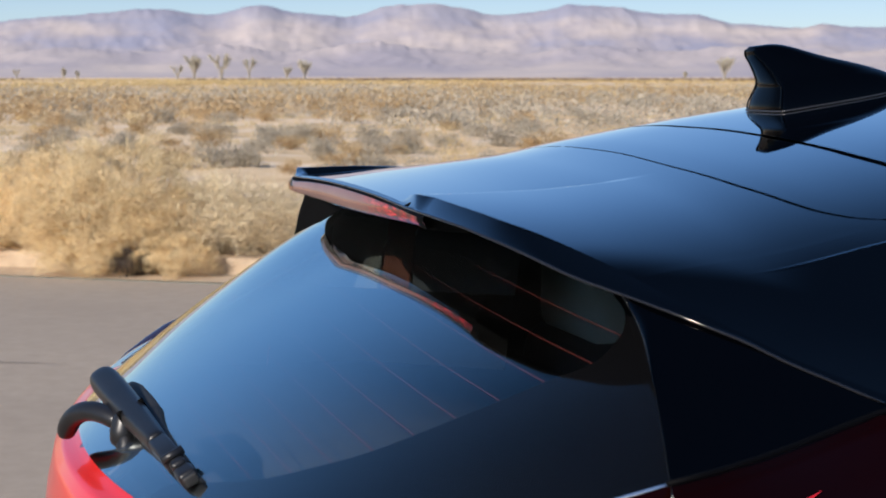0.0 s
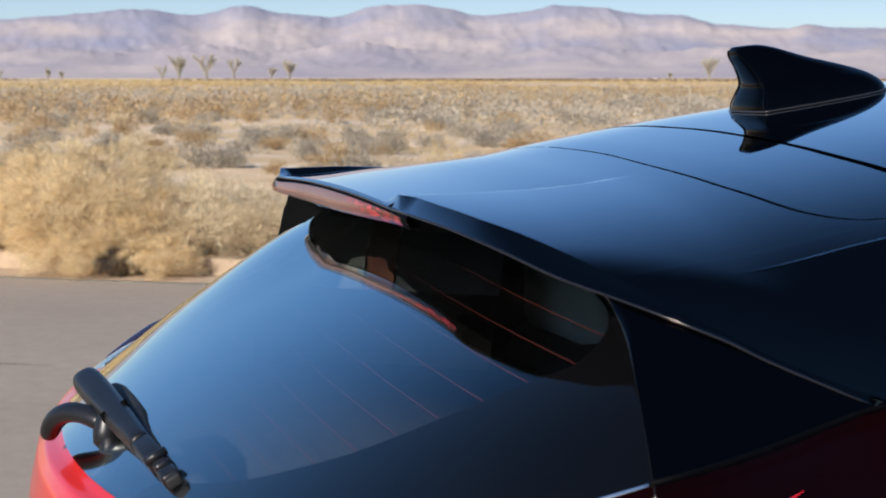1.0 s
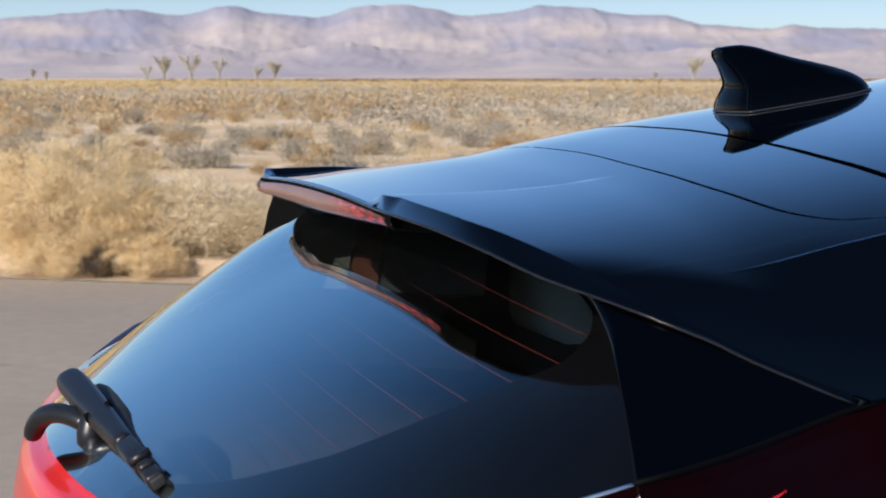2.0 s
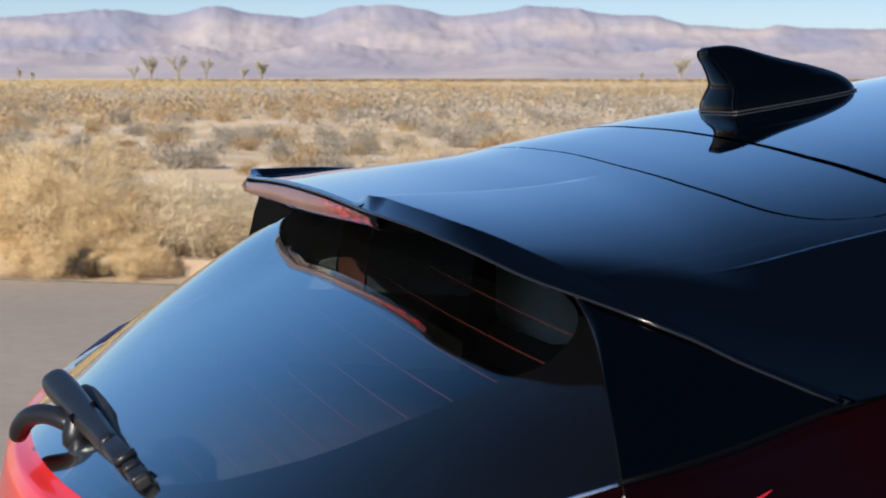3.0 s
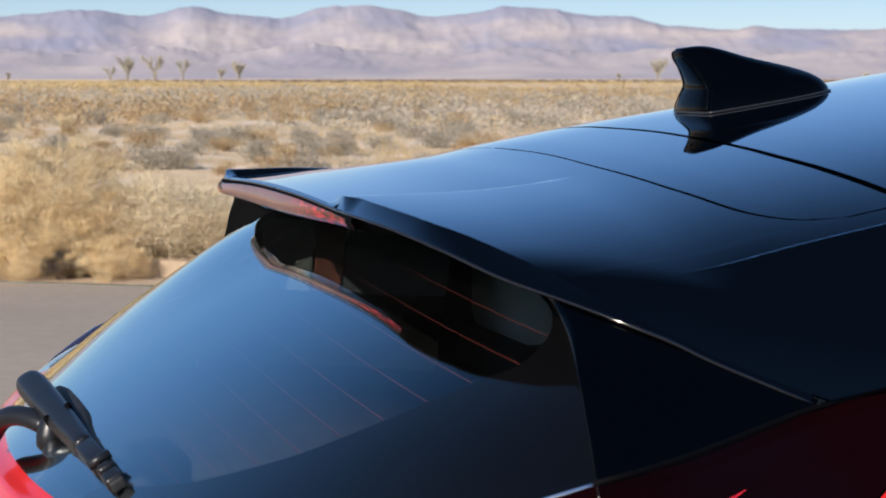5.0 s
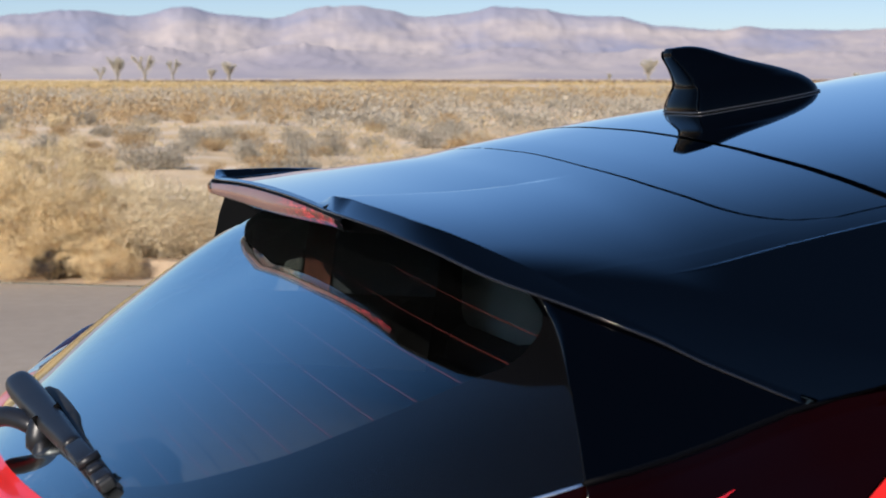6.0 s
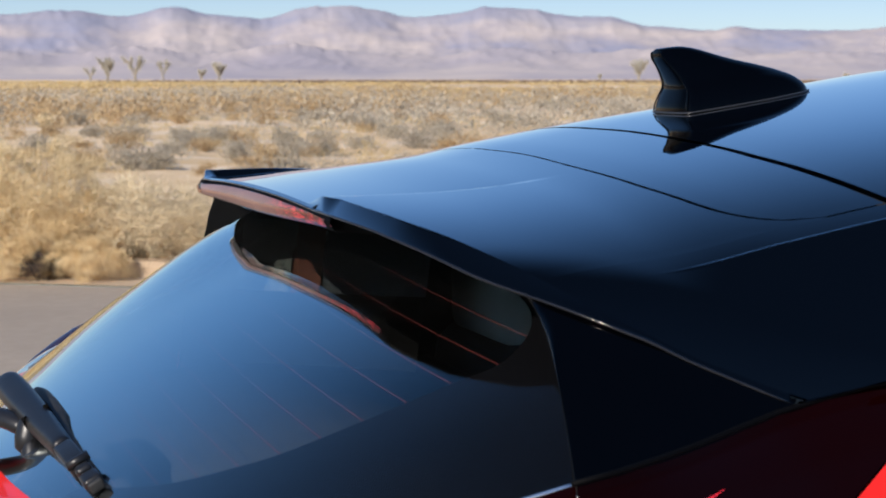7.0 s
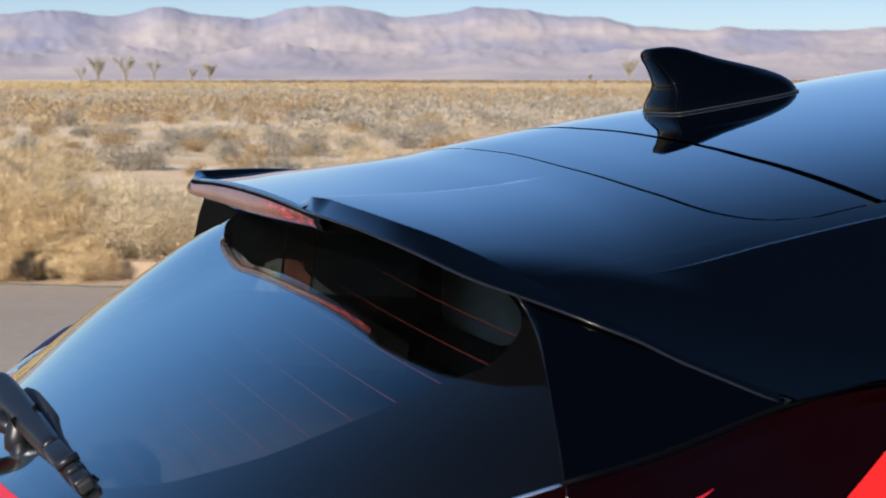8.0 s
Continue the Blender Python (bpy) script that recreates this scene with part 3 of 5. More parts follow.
glass_half = lerp_table([-0.40, -0.30, -0.2719, -0.2524, -0.2269, -0.199, -0.1813, -0.1721, -0.155, -0.13], [0.86, 0.72, 0.6665, 0.6248, 0.5713, 0.5116, 0.4662, 0.4314, 0.39, 0.35])
clear_half = lerp_table([-0.40, -0.346, -0.3364, -0.3219, -0.3029, -0.2877, -0.26, -0.2412, -0.2275, -0.2183, -0.2008, -0.1852, -0.165, -0.13],
                        [0.25, 0.27, 0.313, 0.3756, 0.421, 0.449, 0.477, 0.491, 0.499, 0.506, 0.493, 0.466, 0.40, 0.33])
GLASS_TOP = -0.124


far_fullness = lerp_table([-0.42, -0.33, -0.29, -0.25, -0.222, -0.20, -0.18, -0.12], [0.0, 0.0, 0.005, 0.012, 0.020, 0.027, 0.031, 0.034])


def glass_s(r, z):
    w, q = z + 0.22, r * r
    full = far_fullness(z) * smoothstep(0.0, -0.34, r) if r < 0 else 0.0
    return -full - 0.0587 + 1.7752 * w + 1.8172 * w * w + (0.3299 - 0.3495 * w + 4.1244 * w * w) * q + (0.6152 + 6.2676 * w) * q * q


def glass_foot(r):
    return -0.362 + 0.090 * min(1.1, abs(r) / 0.6665) ** 8


def glass_rz(u, v):
    """Half-width and height of the place u across (-1 to 1) and v up (0 to 1) on the rear window."""
    r = 0.6 * u
    for _ in range(14):
        z = glass_foot(r) * (1 - v) + GLASS_TOP * v
        r = 0.5 * r + 0.5 * glass_half(z) * u
    return r, z


def glass_at(u, v, lift=0.0):
    r, z = glass_rz(u, v)
    return at(glass_s(r, z) - lift, r, Z0 + z)


def clear_u(v):
    """How far out the clear part of the pane reaches at the height v."""
    u = 0.8
    for _ in range(14):
        r, z = glass_rz(u, v)
        u = 0.5 * u + 0.5 * min(1, clear_half(z) / glass_half(z))
    return u


def build_window():
    bm = bmesh.new()
    bm_grid(bm, glass_at, steps(-1, 1, 96), steps(0, 1, 40))
    window = part("rear_window", bm, GLASS, car, "sloping dark tinted rear window, curved round the corners")
    bm = bmesh.new()
    bm_grid(bm, lambda u, v: glass_at(u, v, -0.005), steps(-1, 1, 96), steps(0, 1, 40))
    inner = part("inner_pane", bm, GLASS_IN, window, "inner face of the tinted pane")
    window.visible_shadow = inner.visible_shadow = False
    # black border baked on to the inside of the pane
    bm = bmesh.new()
    for k in (-1, 1):
        def side(w, v):
            c = clear_u(v)
            return glass_at(k * (c + (1 - c) * w), v, -0.0025)
        bm_grid(bm, side, steps(0, 1, 14), steps(0, 1, 50), flip=k < 0)
    bm_grid(bm, lambda u, v: glass_at(u, v, -0.0025), steps(-1, 1, 60), steps(0.90, 1.0, 3))
    part("window_border", bm, FRIT, window, "black ceramic border of the window")
    # heating wires: level in the middle, dropping towards the sides
    for i in range(12):
        z0 = -0.1600 - 0.0158 * i
        lim = 0.3
        for _ in range(20):
            lim = 0.5 * lim + 0.5 * max(0.1, clear_half(z0 - 0.165 * lim * lim) - 0.003)
        bm = bmesh.new()

        def wire_at(r, w):
            z = z0 - 0.165 * r * r + (w - 0.5) * 0.0005
            return at(glass_s(r, z) + 0.006, r, Z0 + z)
        bm_grid(bm, wire_at, steps(-lim, lim, 50), [0, 1])
        part("heating_wire", bm, WIRE, window)
    # bright strip under the foot of the pane and a fine seal down each edge
    for k in (-1, 1):
        bm = bmesh.new()
        bm_grid(bm, lambda u, w: Vector(glass_at(k * u, 0, (0.001, 0.0035, 0.0035, 0.001)[w])) + Vector((0, 0, (0.001, 0.0005, -0.003, -0.004)[w])), steps(0.55, 1.0, 60), range(4), flip=k > 0)
        part("window_foot_trim", bm, CHROME, car, "thin bright strip along the window's foot")


# rear edge of the upright blade beside the window, by height
blade_r = lerp_table([-0.262, -0.244, -0.217, -0.1876, -0.1705, -0.160], [0.70, 0.66, 0.62, 0.58, 0.54, 0.515])
blade_s = lerp_table([-0.262, -0.244, -0.217, -0.1876, -0.1705, -0.160], [0.0545, 0.067, 0.0777, 0.0856, 0.0905, 0.0915])
far_blade_r = lerp_table([-0.262, -0.244, -0.215, -0.186, -0.1675, -0.156], [0.70, 0.672, 0.646, 0.625, 0.600, 0.583])
far_blade_s = lerp_table([-0.262, -0.244, -0.215, -0.186, -0.1675, -0.156], [0.0545, 0.063, 0.070, 0.072, 0.073, 0.071])


def blade_edge(v, k):
    z = -0.262 + (0.262 - 0.157) * v
    return Vector(at(blade_s(z), blade_r(z), Z0 + z)) if k > 0 else Vector(at(far_blade_s(z), far_blade_r(z), Z0 + z))


def build_pillars():
    for k in (-1, 1):
        bm = bmesh.new()

        def f(u, v):
            # u from the blade's edge (0) to where roof and belt meet (1); v from the belt (0) to the spoiler (1)
            edge = blade_edge(v, k)
            s = 0.054 + (0.2550 - 0.054) * u
            low = Vector(at(s, belt_r(s), Z0 + belt(s)))
            rt = 0.505 + (0.632 - 0.505) * u
            tuck = 1 - 0.6 * smoothstep(0.8, 1, u)
            top = Vector(at(edge_s(rt) + 0.008 * tuck, rt - 0.002 * tuck, car_top(edge_s(rt), rt) - lip_drop(rt) + 0.003))
            p = low.lerp(top, v)
            p = p + (edge - p) * (1 - u) ** 14
            bulge = 0.004 * math.sin(math.pi * v) * math.sin(math.pi * u)
            return (p.x, -k * (-p.y + bulge), p.z)
        bm_grid(bm, f, [0, 0.004, 0.009, 0.016, 0.025, 0.035, 0.048, 0.064, 0.085, 0.11, 0.14, 0.18, 0.23] + steps(0.29, 1, 24), steps(0, 1, 28), flip=k > 0)
        panel = part("pillar_panel", bm, FIN_PAINT, car, "gloss black rear pillar panel with an upright blade beside the window")

        def inner(w, v):
            a = blade_edge(v, k)
            b = Vector(glass_at(k * 1.0, 0.86 * v, -0.003))
            b.y = -abs(b.y)
            q = a.lerp(b, w) + Vector((-0.0012 * math.sin(math.pi * min(1, w * 6)), 0, 0)) * (w < 0.2)
            return (q.x, -k * -q.y, q.z)
        bm = bmesh.new()
        bm_grid(bm, inner, [0, 0.03, 0.07, 0.15, 0.4, 0.7, 1.0], steps(0, 1, 28), flip=k < 0)
        part("blade_inner_side", bm, PLASTIC_DULL, panel)


shoulder = lerp_table([-0.34, -0.2, -0.05, 0.1, 0.3, 0.6, 1.2, 2.4, 3.0, 3.4, 3.85], [0.70, 0.80, 0.86, 0.89, 0.905, 0.91, 0.905, 0.90, 0.88, 0.77, 0.40])


SECTION = [(0.0, 0.0), (0.02, -0.010), (0.16, -0.035), (0.45, -0.080), (0.80, -0.135), (1.0, -0.22), (0.98, -0.30), (0.90, -0.55), (0.86, -0.82), (0.70, -1.02)]
GATE_OUT = [-0.004, 0.003, 0.015, 0.024, 0.031, 0.037, 0.020, 0.012, 0.03, 0.06]
GATE_DOWN = [-0.0015, -0.006, -0.0105, -0.023, -0.055, -0.10, -0.20, -0.30, -0.45, -0.62]


def flank_at(s, i, k):
    """The body's side at s, from the belt (0) down to the sill (9)."""
    j = min(8, int(i))
    o = SECTION[j][0] + (SECTION[j + 1][0] - SECTION[j][0]) * (i - j)
    d = SECTION[j][1] + (SECTION[j + 1][1] - SECTION[j][1]) * (i - j)
    br = belt_r(s)
    return at(s, k * (br + (shoulder(s) - br) * o), max(0.24, Z0 + belt(s) + d))


def gate_at(u, i):
    """The tail below the window, from side to side (-1 to 1); at the sides it runs into the flanks."""
    p = Vector(glass_at(u, 0, 0.002))
    j = min(8, int(i))
    t = i - j
    w = abs(u) ** 3
    k = 1 if u > 0 else -1
    side = Vector(flank_at(0.055, i, k)) - Vector(flank_at(0.055, 0, k))
    mid = Vector((-(GATE_OUT[j] + (GATE_OUT[j + 1] - GATE_OUT[j]) * t), 0, GATE_DOWN[j] + (GATE_DOWN[j + 1] - GATE_DOWN[j]) * t))
    q = p + mid * (1 - w) + side * w
    q.x -= 0.15 * w * (1 - w) * smoothstep(0.3, 3, i)
    return q


def lamp_end(i):
    """Where the tail lamp gives way to the red flank: a slanting line."""
    return min(0.60, max(0.060, 0.603 - 0.143 * i))


def build_body():
    for k in (-1, 1):
        # red flank
        bm = bmesh.new()

        def side(u, i):
            s0 = lamp_end(i) + 0.0035
            return flank_at(s0 + (3.85 - s0) * u ** 1.5, i, k)
        bm_grid(bm, side, steps(0, 1, 70), steps(0, 9, 45), flip=k < 0)
        part("flank", bm, RED, car, "glossy red rear wing and side")
        bm = bmesh.new()

        def lining(u, i):
            q = Vector(flank_at(0.085 + 3.215 * u, i, k))
            return (q.x, q.y + k * 0.03, q.z - 0.01)
        bm_grid(bm, lining, steps(0, 1, 30), steps(0, 9, 20), flip=k > 0)
        part("flank_lining", bm, CABIN_DARK, car, "dark inner lining of the load bay")
        # tail lamp, wrapping round the corner under the pillar
        bm = bmesh.new()
        bm_grid(bm, lambda u, i: flank_at(0.055 + (lamp_end(i) - 0.055) * u, i, k), steps(0, 1, 20), steps(0, 3.72, 30), flip=k < 0)
        lens = part("tail_lamp", bm, LENS_DARK, car, "dark red wrap-round tail lamp lens")
        bm = bmesh.new()
        bm_grid(bm, lambda u, v: gate_at(k * u, v * 3.72), steps(0.57, 1, 36), steps(0, 1, 30), flip=k > 0)
        part("rear_lens", bm, LENS_DARK, lens)
        # the lamp's raised upper ridge, standing out from the corner
        bm = bmesh.new()
        bm_tube(bm, [at(-0.215, k * 0.585, Z0 - 0.410), at(-0.192, k * 0.600, Z0 - 0.396), at(-0.167, k * 0.608, Z0 - 0.376), at(-0.140, k * 0.615, Z0 - 0.3575), at(-0.112, k * 0.625, Z0 - 0.341), at(-0.080, k * 0.645, Z0 - 0.331), at(-0.03, k * 0.69, Z0 - 0.318), at(0.03, k * 0.74, Z0 - 0.315)],
                [0.004, 0.009, 0.011, 0.011, 0.010, 0.009, 0.008, 0.004], 14, 0.24)
        part("lens_ridge", bm, RIDGE, lens, "glossy dark upper ridge of the lamp")
        # slim glowing-red facets inside the lens's edge
        for s0, s1, i0, i1 in ((0.116, 0.168, 2.02, 1.74), (0.08, 0.138, 2.3, 1.97)):
            bm = bmesh.new()
            bm_grid(bm, lambda u, w: Vector(flank_at(s0 + (s1 - s0) * u, i0 + (i1 - i0) * u + 0.10 * (w - 0.5) * math.sin(math.pi * min(1, u + 0.08)) + 0.02 * w, k)) + Vector((0, -k * 0.0012, 0.0012)), steps(0, 1, 14), [0, 1], flip=k < 0)
            part("light_strip", bm, STRIP, lens, "bright red light strip")
        # rubber line between pillar and body
        bm = bmesh.new()
        bm_tube(bm, [at(s, k * (belt_r(s) + 0.001), Z0 + belt(s) - 0.001) for s in steps(0.052, 2.3, 60)], 0.0021, 6)
        part("belt_seal", bm, FRIT, car, "black rubber line along the belt")

    # tailgate below the window, between the lamps
    bm = bmesh.new()
    bm_grid(bm, gate_at, steps(-0.566, 0.566, 60), steps(0, 9, 36), flip=True)
    part("tailgate", bm, RED, car, "glossy red tailgate below the window")
    for k in (-1, 1):
        bm = bmesh.new()
        bm_grid(bm, lambda u, v: gate_at(k * u, 3.76 + 5.24 * v), steps(0.567, 1, 30), steps(0, 1, 18), flip=k > 0)
        part("rear_corner", bm, RED, car, "glossy red rear corner below the lamp")
    bm = bmesh.new()

    def gate_inner(u, i):
        q = gate_at(u, i)
        return (q.x + 0.03, q.y * 0.95, q.z - 0.012)
    bm_grid(bm, gate_inner, steps(-0.96, 0.96, 40), steps(0, 9, 16))
    part("tailgate_lining", bm, CABIN_DARK, car, "dark inner lining of the tailgate")
    # bumper, sill and floor pan
    bm = bmesh.new()
    bm_grid(bm, lambda u, v: at(-0.35 + 0.42 * abs(u) ** 2.6 - (0.0, 0.03, 0.02, -0.05)[v], 0.80 * u, (0.66, 0.52, 0.34, 0.22)[v]), steps(-1, 1, 40), range(4), flip=True)
    part("bumper", bm, PLASTIC, car, "dark plastic rear bumper")
    bm = bmesh.new()
    bm_box(bm, (-0.12, -0.74, 0.2), (3.35, 0.74, 0.26))
    part("floor_pan", bm, PLASTIC_DULL, car)
    # bonnet and nose
    bm = bmesh.new()
    bm_grid(bm, lambda s, u: at(s, belt_r(s) * u, Z0 + belt(s) + 0.04 * (1 - u * u)), steps(3.0, 3.85, 30), steps(-1, 1, 24))
    bm_grid(bm, lambda v, u: at(3.85 + 0.03 * math.sin(v * 3), 0.40 * u, Z0 + belt(3.85) + 0.04 * (1 - u * u) * (1 - v) - 0.42 * v), steps(0, 1, 6), steps(-1, 1, 12))
    part("bonnet", bm, RED, car, "glossy red bonnet")
    # windscreen
    bm = bmesh.new()
    bm_grid(bm, lambda v, u: at(ROOF_END + 0.68 * v + 0.02 * math.sin(math.pi * v), (0.64 + 0.12 * v) * u, car_top(ROOF_END, 0.6 * u) * (1 - v) + (1.04 - 0.03 * u * u) * v + 0.03 * math.sin(math.pi * v)), steps(0, 1, 12), steps(-1, 1, 24))
    part("windscreen", bm, GLASS_DARK, car, "tinted windscreen").visible_shadow = False
    # side windows
    for k in (-1, 1):
        bm = bmesh.new()

        def side(s, v):
            lo = Vector(at(s, k * (belt_r(s) - 0.006), Z0 + belt(s) - 0.004))
            e = min(s, ROOF_END)
            hi = Vector(at(e, k * 0.640, car_top(e, 0.640) - 0.002))
            return lo.lerp(hi, v)
        bm_grid(bm, side, steps(0.5, 2.6, 30), steps(0, 1, 6), flip=k > 0)
        part("side_window", bm, GLASS_DARK, car, "dark side window").visible_shadow = False
    # wheels
    for s, k in ((0.42, 1), (0.42, -1), (3.02, 1), (3.02, -1)):
        bm = bmesh.new()
        prof = [(0.22, 0.10), (0.30, 0.11), (0.335, 0.09), (0.345, 0.03), (0.345, -0.03), (0.335, -0.09), (0.30, -0.11), (0.22, -0.10)]
        bm_grid(bm, lambda a, i: (s + prof[i][0] * math.cos(a), k * 0.76 + prof[i][1], 0.345 + prof[i][0] * math.sin(a)), steps(0, math.tau, 40), range(8))
        wheel = part("wheel", bm, RUBBER, car, "black tyre on an alloy rim")
        bm = bmesh.new()
        for j in range(5):
            a = j * math.tau / 5
            bm_tube(bm, [(s, k * 0.85, 0.345), (s + 0.22 * math.cos(a), k * 0.84, 0.345 + 0.22 * math.sin(a))], [0.04, 0.025], 6)
        part("rim", bm, RIM, wheel, "five-spoke alloy rim")


def build_wiper():
    # the arm stands off the pane at the pivot and comes down to it at the tip
    a = Vector(at(-0.2565, -0.005, Z0 - 0.290))
    b = Vector(at(-0.208, 0.325, Z0 - 0.328))
    along = (b - a).normalized()
    up = Vector((-0.45, -0.1, 0.87))
    side = up.cross(along).normalized()        # towards the window's top
    up = along.cross(side).normalized()
    m = Matrix((along, side, up)).transposed().to_4x4()
    m.translation = a
    wiper = new("wiper")
    wiper.parent = car
    wiper.matrix_local = m
    tagged(wiper, "black plastic rear wiper parked along the window's foot")
    back = m.inverted()

    def local(s, r, z):
        return back @ Vector(at(s, r, Z0 + z))
    bm = bmesh.new()
    xs = [-0.014, -0.010, -0.003, 0.014, 0.070, 0.135, 0.182, 0.212, 0.219]
    hw = [0.007, 0.0115, 0.0145, 0.016, 0.0157, 0.0137, 0.0117, 0.0105, 0.0098]
    hz = [-0.012, -0.005, -0.001, 0.0, 0.0, 0.0, 0.0, 0.0, -0.001]
    prof = [(-1, 1.0), (-0.99, 0.42), (-0.76, 0.11), (-0.36, 0.0), (0.36, 0.0), (0.76, 0.11), (0.99, 0.42), (1, 1.0)]
    rows = bm_grid(bm, lambda i, j: (xs[i], prof[j][0] * hw[i], hz[i] - 0.022 * prof[j][1]), range(9), range(8))
    bm.faces.new(rows[-1])
    bm.faces.new(rows[0][::-1])
    for i in range(8):
        bm.faces.new((rows[i][0], rows[i + 1][0], rows[i + 1][-1], rows[i][-1]))
    bmesh.ops.recalc_face_normals(bm, faces=bm.faces)
    cover = part("arm_cover", bm, PLASTIC, wiper)
    mm = cover.modifiers.new("smoothing", "SUBSURF")
    mm.levels = mm.render_levels = 2
    for x, y0, y1 in ((0.128, 0.0085, 0.0139), (0.128, -0.0139, -0.0085)):
        bm = bmesh.new()
        bm_box(bm, (x, y0, -0.010), (x + 0.0014, y1, -0.0005))
        part("cover_joint", bm, PLASTIC_DULL, cover)
    bm = bmesh.new()
    bm_box(bm, (0.221, -0.0092, -0.017), (0.282, 0.0088, -0.0015))
    rounded(part("arm_end", bm, PLASTIC, wiper), 0.003)
    bm = bmesh.new()
    bm_tube(bm, [(0.279, -0.0105, 0.0), (0.279, 0.0105, 0.0)], 0.0042, 12)
    part("clip_pin", bm, PLASTIC, wiper)
    for x0, x1, w in ((0.284, 0.297, 0.0070), (0.299, 0.320, 0.0084)):
        bm = bmesh.new()
        bm_box(bm, (x0, -w, -0.016), (x1, w, 0.0 if w < 0.008 else -0.002))
        rounded(part("blade_clip", bm, PLASTIC, wiper), 0.004, 4)
    bm = bmesh.new()
    bm_box(bm, (0.321, -0.0065, -0.013), (0.327, 0.0065, -0.003))
    rounded(part("blade_end", bm, RUBBER, wiper), 0.002)
    # the blade on the pane, above the arm
    bm = bmesh.new()
    bm_tube(bm, [local(-0.2205, -0.042, -0.316), local(-0.2205, -0.034, -0.315), local(-0.219, 0.0, -0.314), local(-0.217, 0.05, -0.3145), local(-0.215, 0.095, -0.316), local(-0.215, 0.125, -0.3185), local(-0.214, 0.16, -0.321), local(-0.211, 0.22, -0.3245), local(-0.2065, 0.27, -0.3275), local(-0.2045, 0.285, -0.328)],
            [0.002, 0.0055, 0.0085, 0.0095, 0.0095, 0.0075, 0.0055, 0.0050, 0.0045, 0.002], 14, 0.8)
    part("blade", bm, RUBBER, wiper, "matt rubber wiper blade")
    # neck under the arm with two curved feet
    bm = bmesh.new()
    bm_tube(bm, [local(-0.236, 0.10, -0.312), local(-0.239, 0.10, -0.324), local(-0.241, 0.102, -0.334), local(-0.243, 0.105, -0.344), local(-0.244, 0.106, -0.350)], [0.010, 0.0130, 0.0138, 0.0120, 0.004], 16, up=(1, 0, 0))
    part("pivot", bm, PLASTIC, wiper)
    for pts, rad in (([local(-0.240, 0.10, -0.328), local(-0.254, 0.08, -0.321), local(-0.268, 0.06, -0.319), local(-0.280, 0.04, -0.325), local(-0.2875, 0.027, -0.337), local(-0.2905, 0.02, -0.350), local(-0.2908, 0.0195, -0.3535)], [0.0105, 0.0100, 0.0108, 0.0118, 0.0120, 0.0105, 0.005]),
                     ([local(-0.240, 0.105, -0.332), local(-0.2395, 0.115, -0.349), local(-0.243, 0.122, -0.360), local(-0.251, 0.122, -0.368), local(-0.260, 0.120, -0.373), local(-0.267, 0.118, -0.376), local(-0.269, 0.118, -0.377)], [0.0115, 0.0105, 0.0096, 0.0090, 0.0086, 0.0078, 0.003])):
        bm = bmesh.new()
        bm_tube(bm, pts, rad, 14, 0.9, up=(0, 0, 1))
        foot = part("pivot_foot", bm, PLASTIC, wiper)
        mm = foot.modifiers.new("smoothing", "SUBSURF")
        mm.levels = mm.render_levels = 1


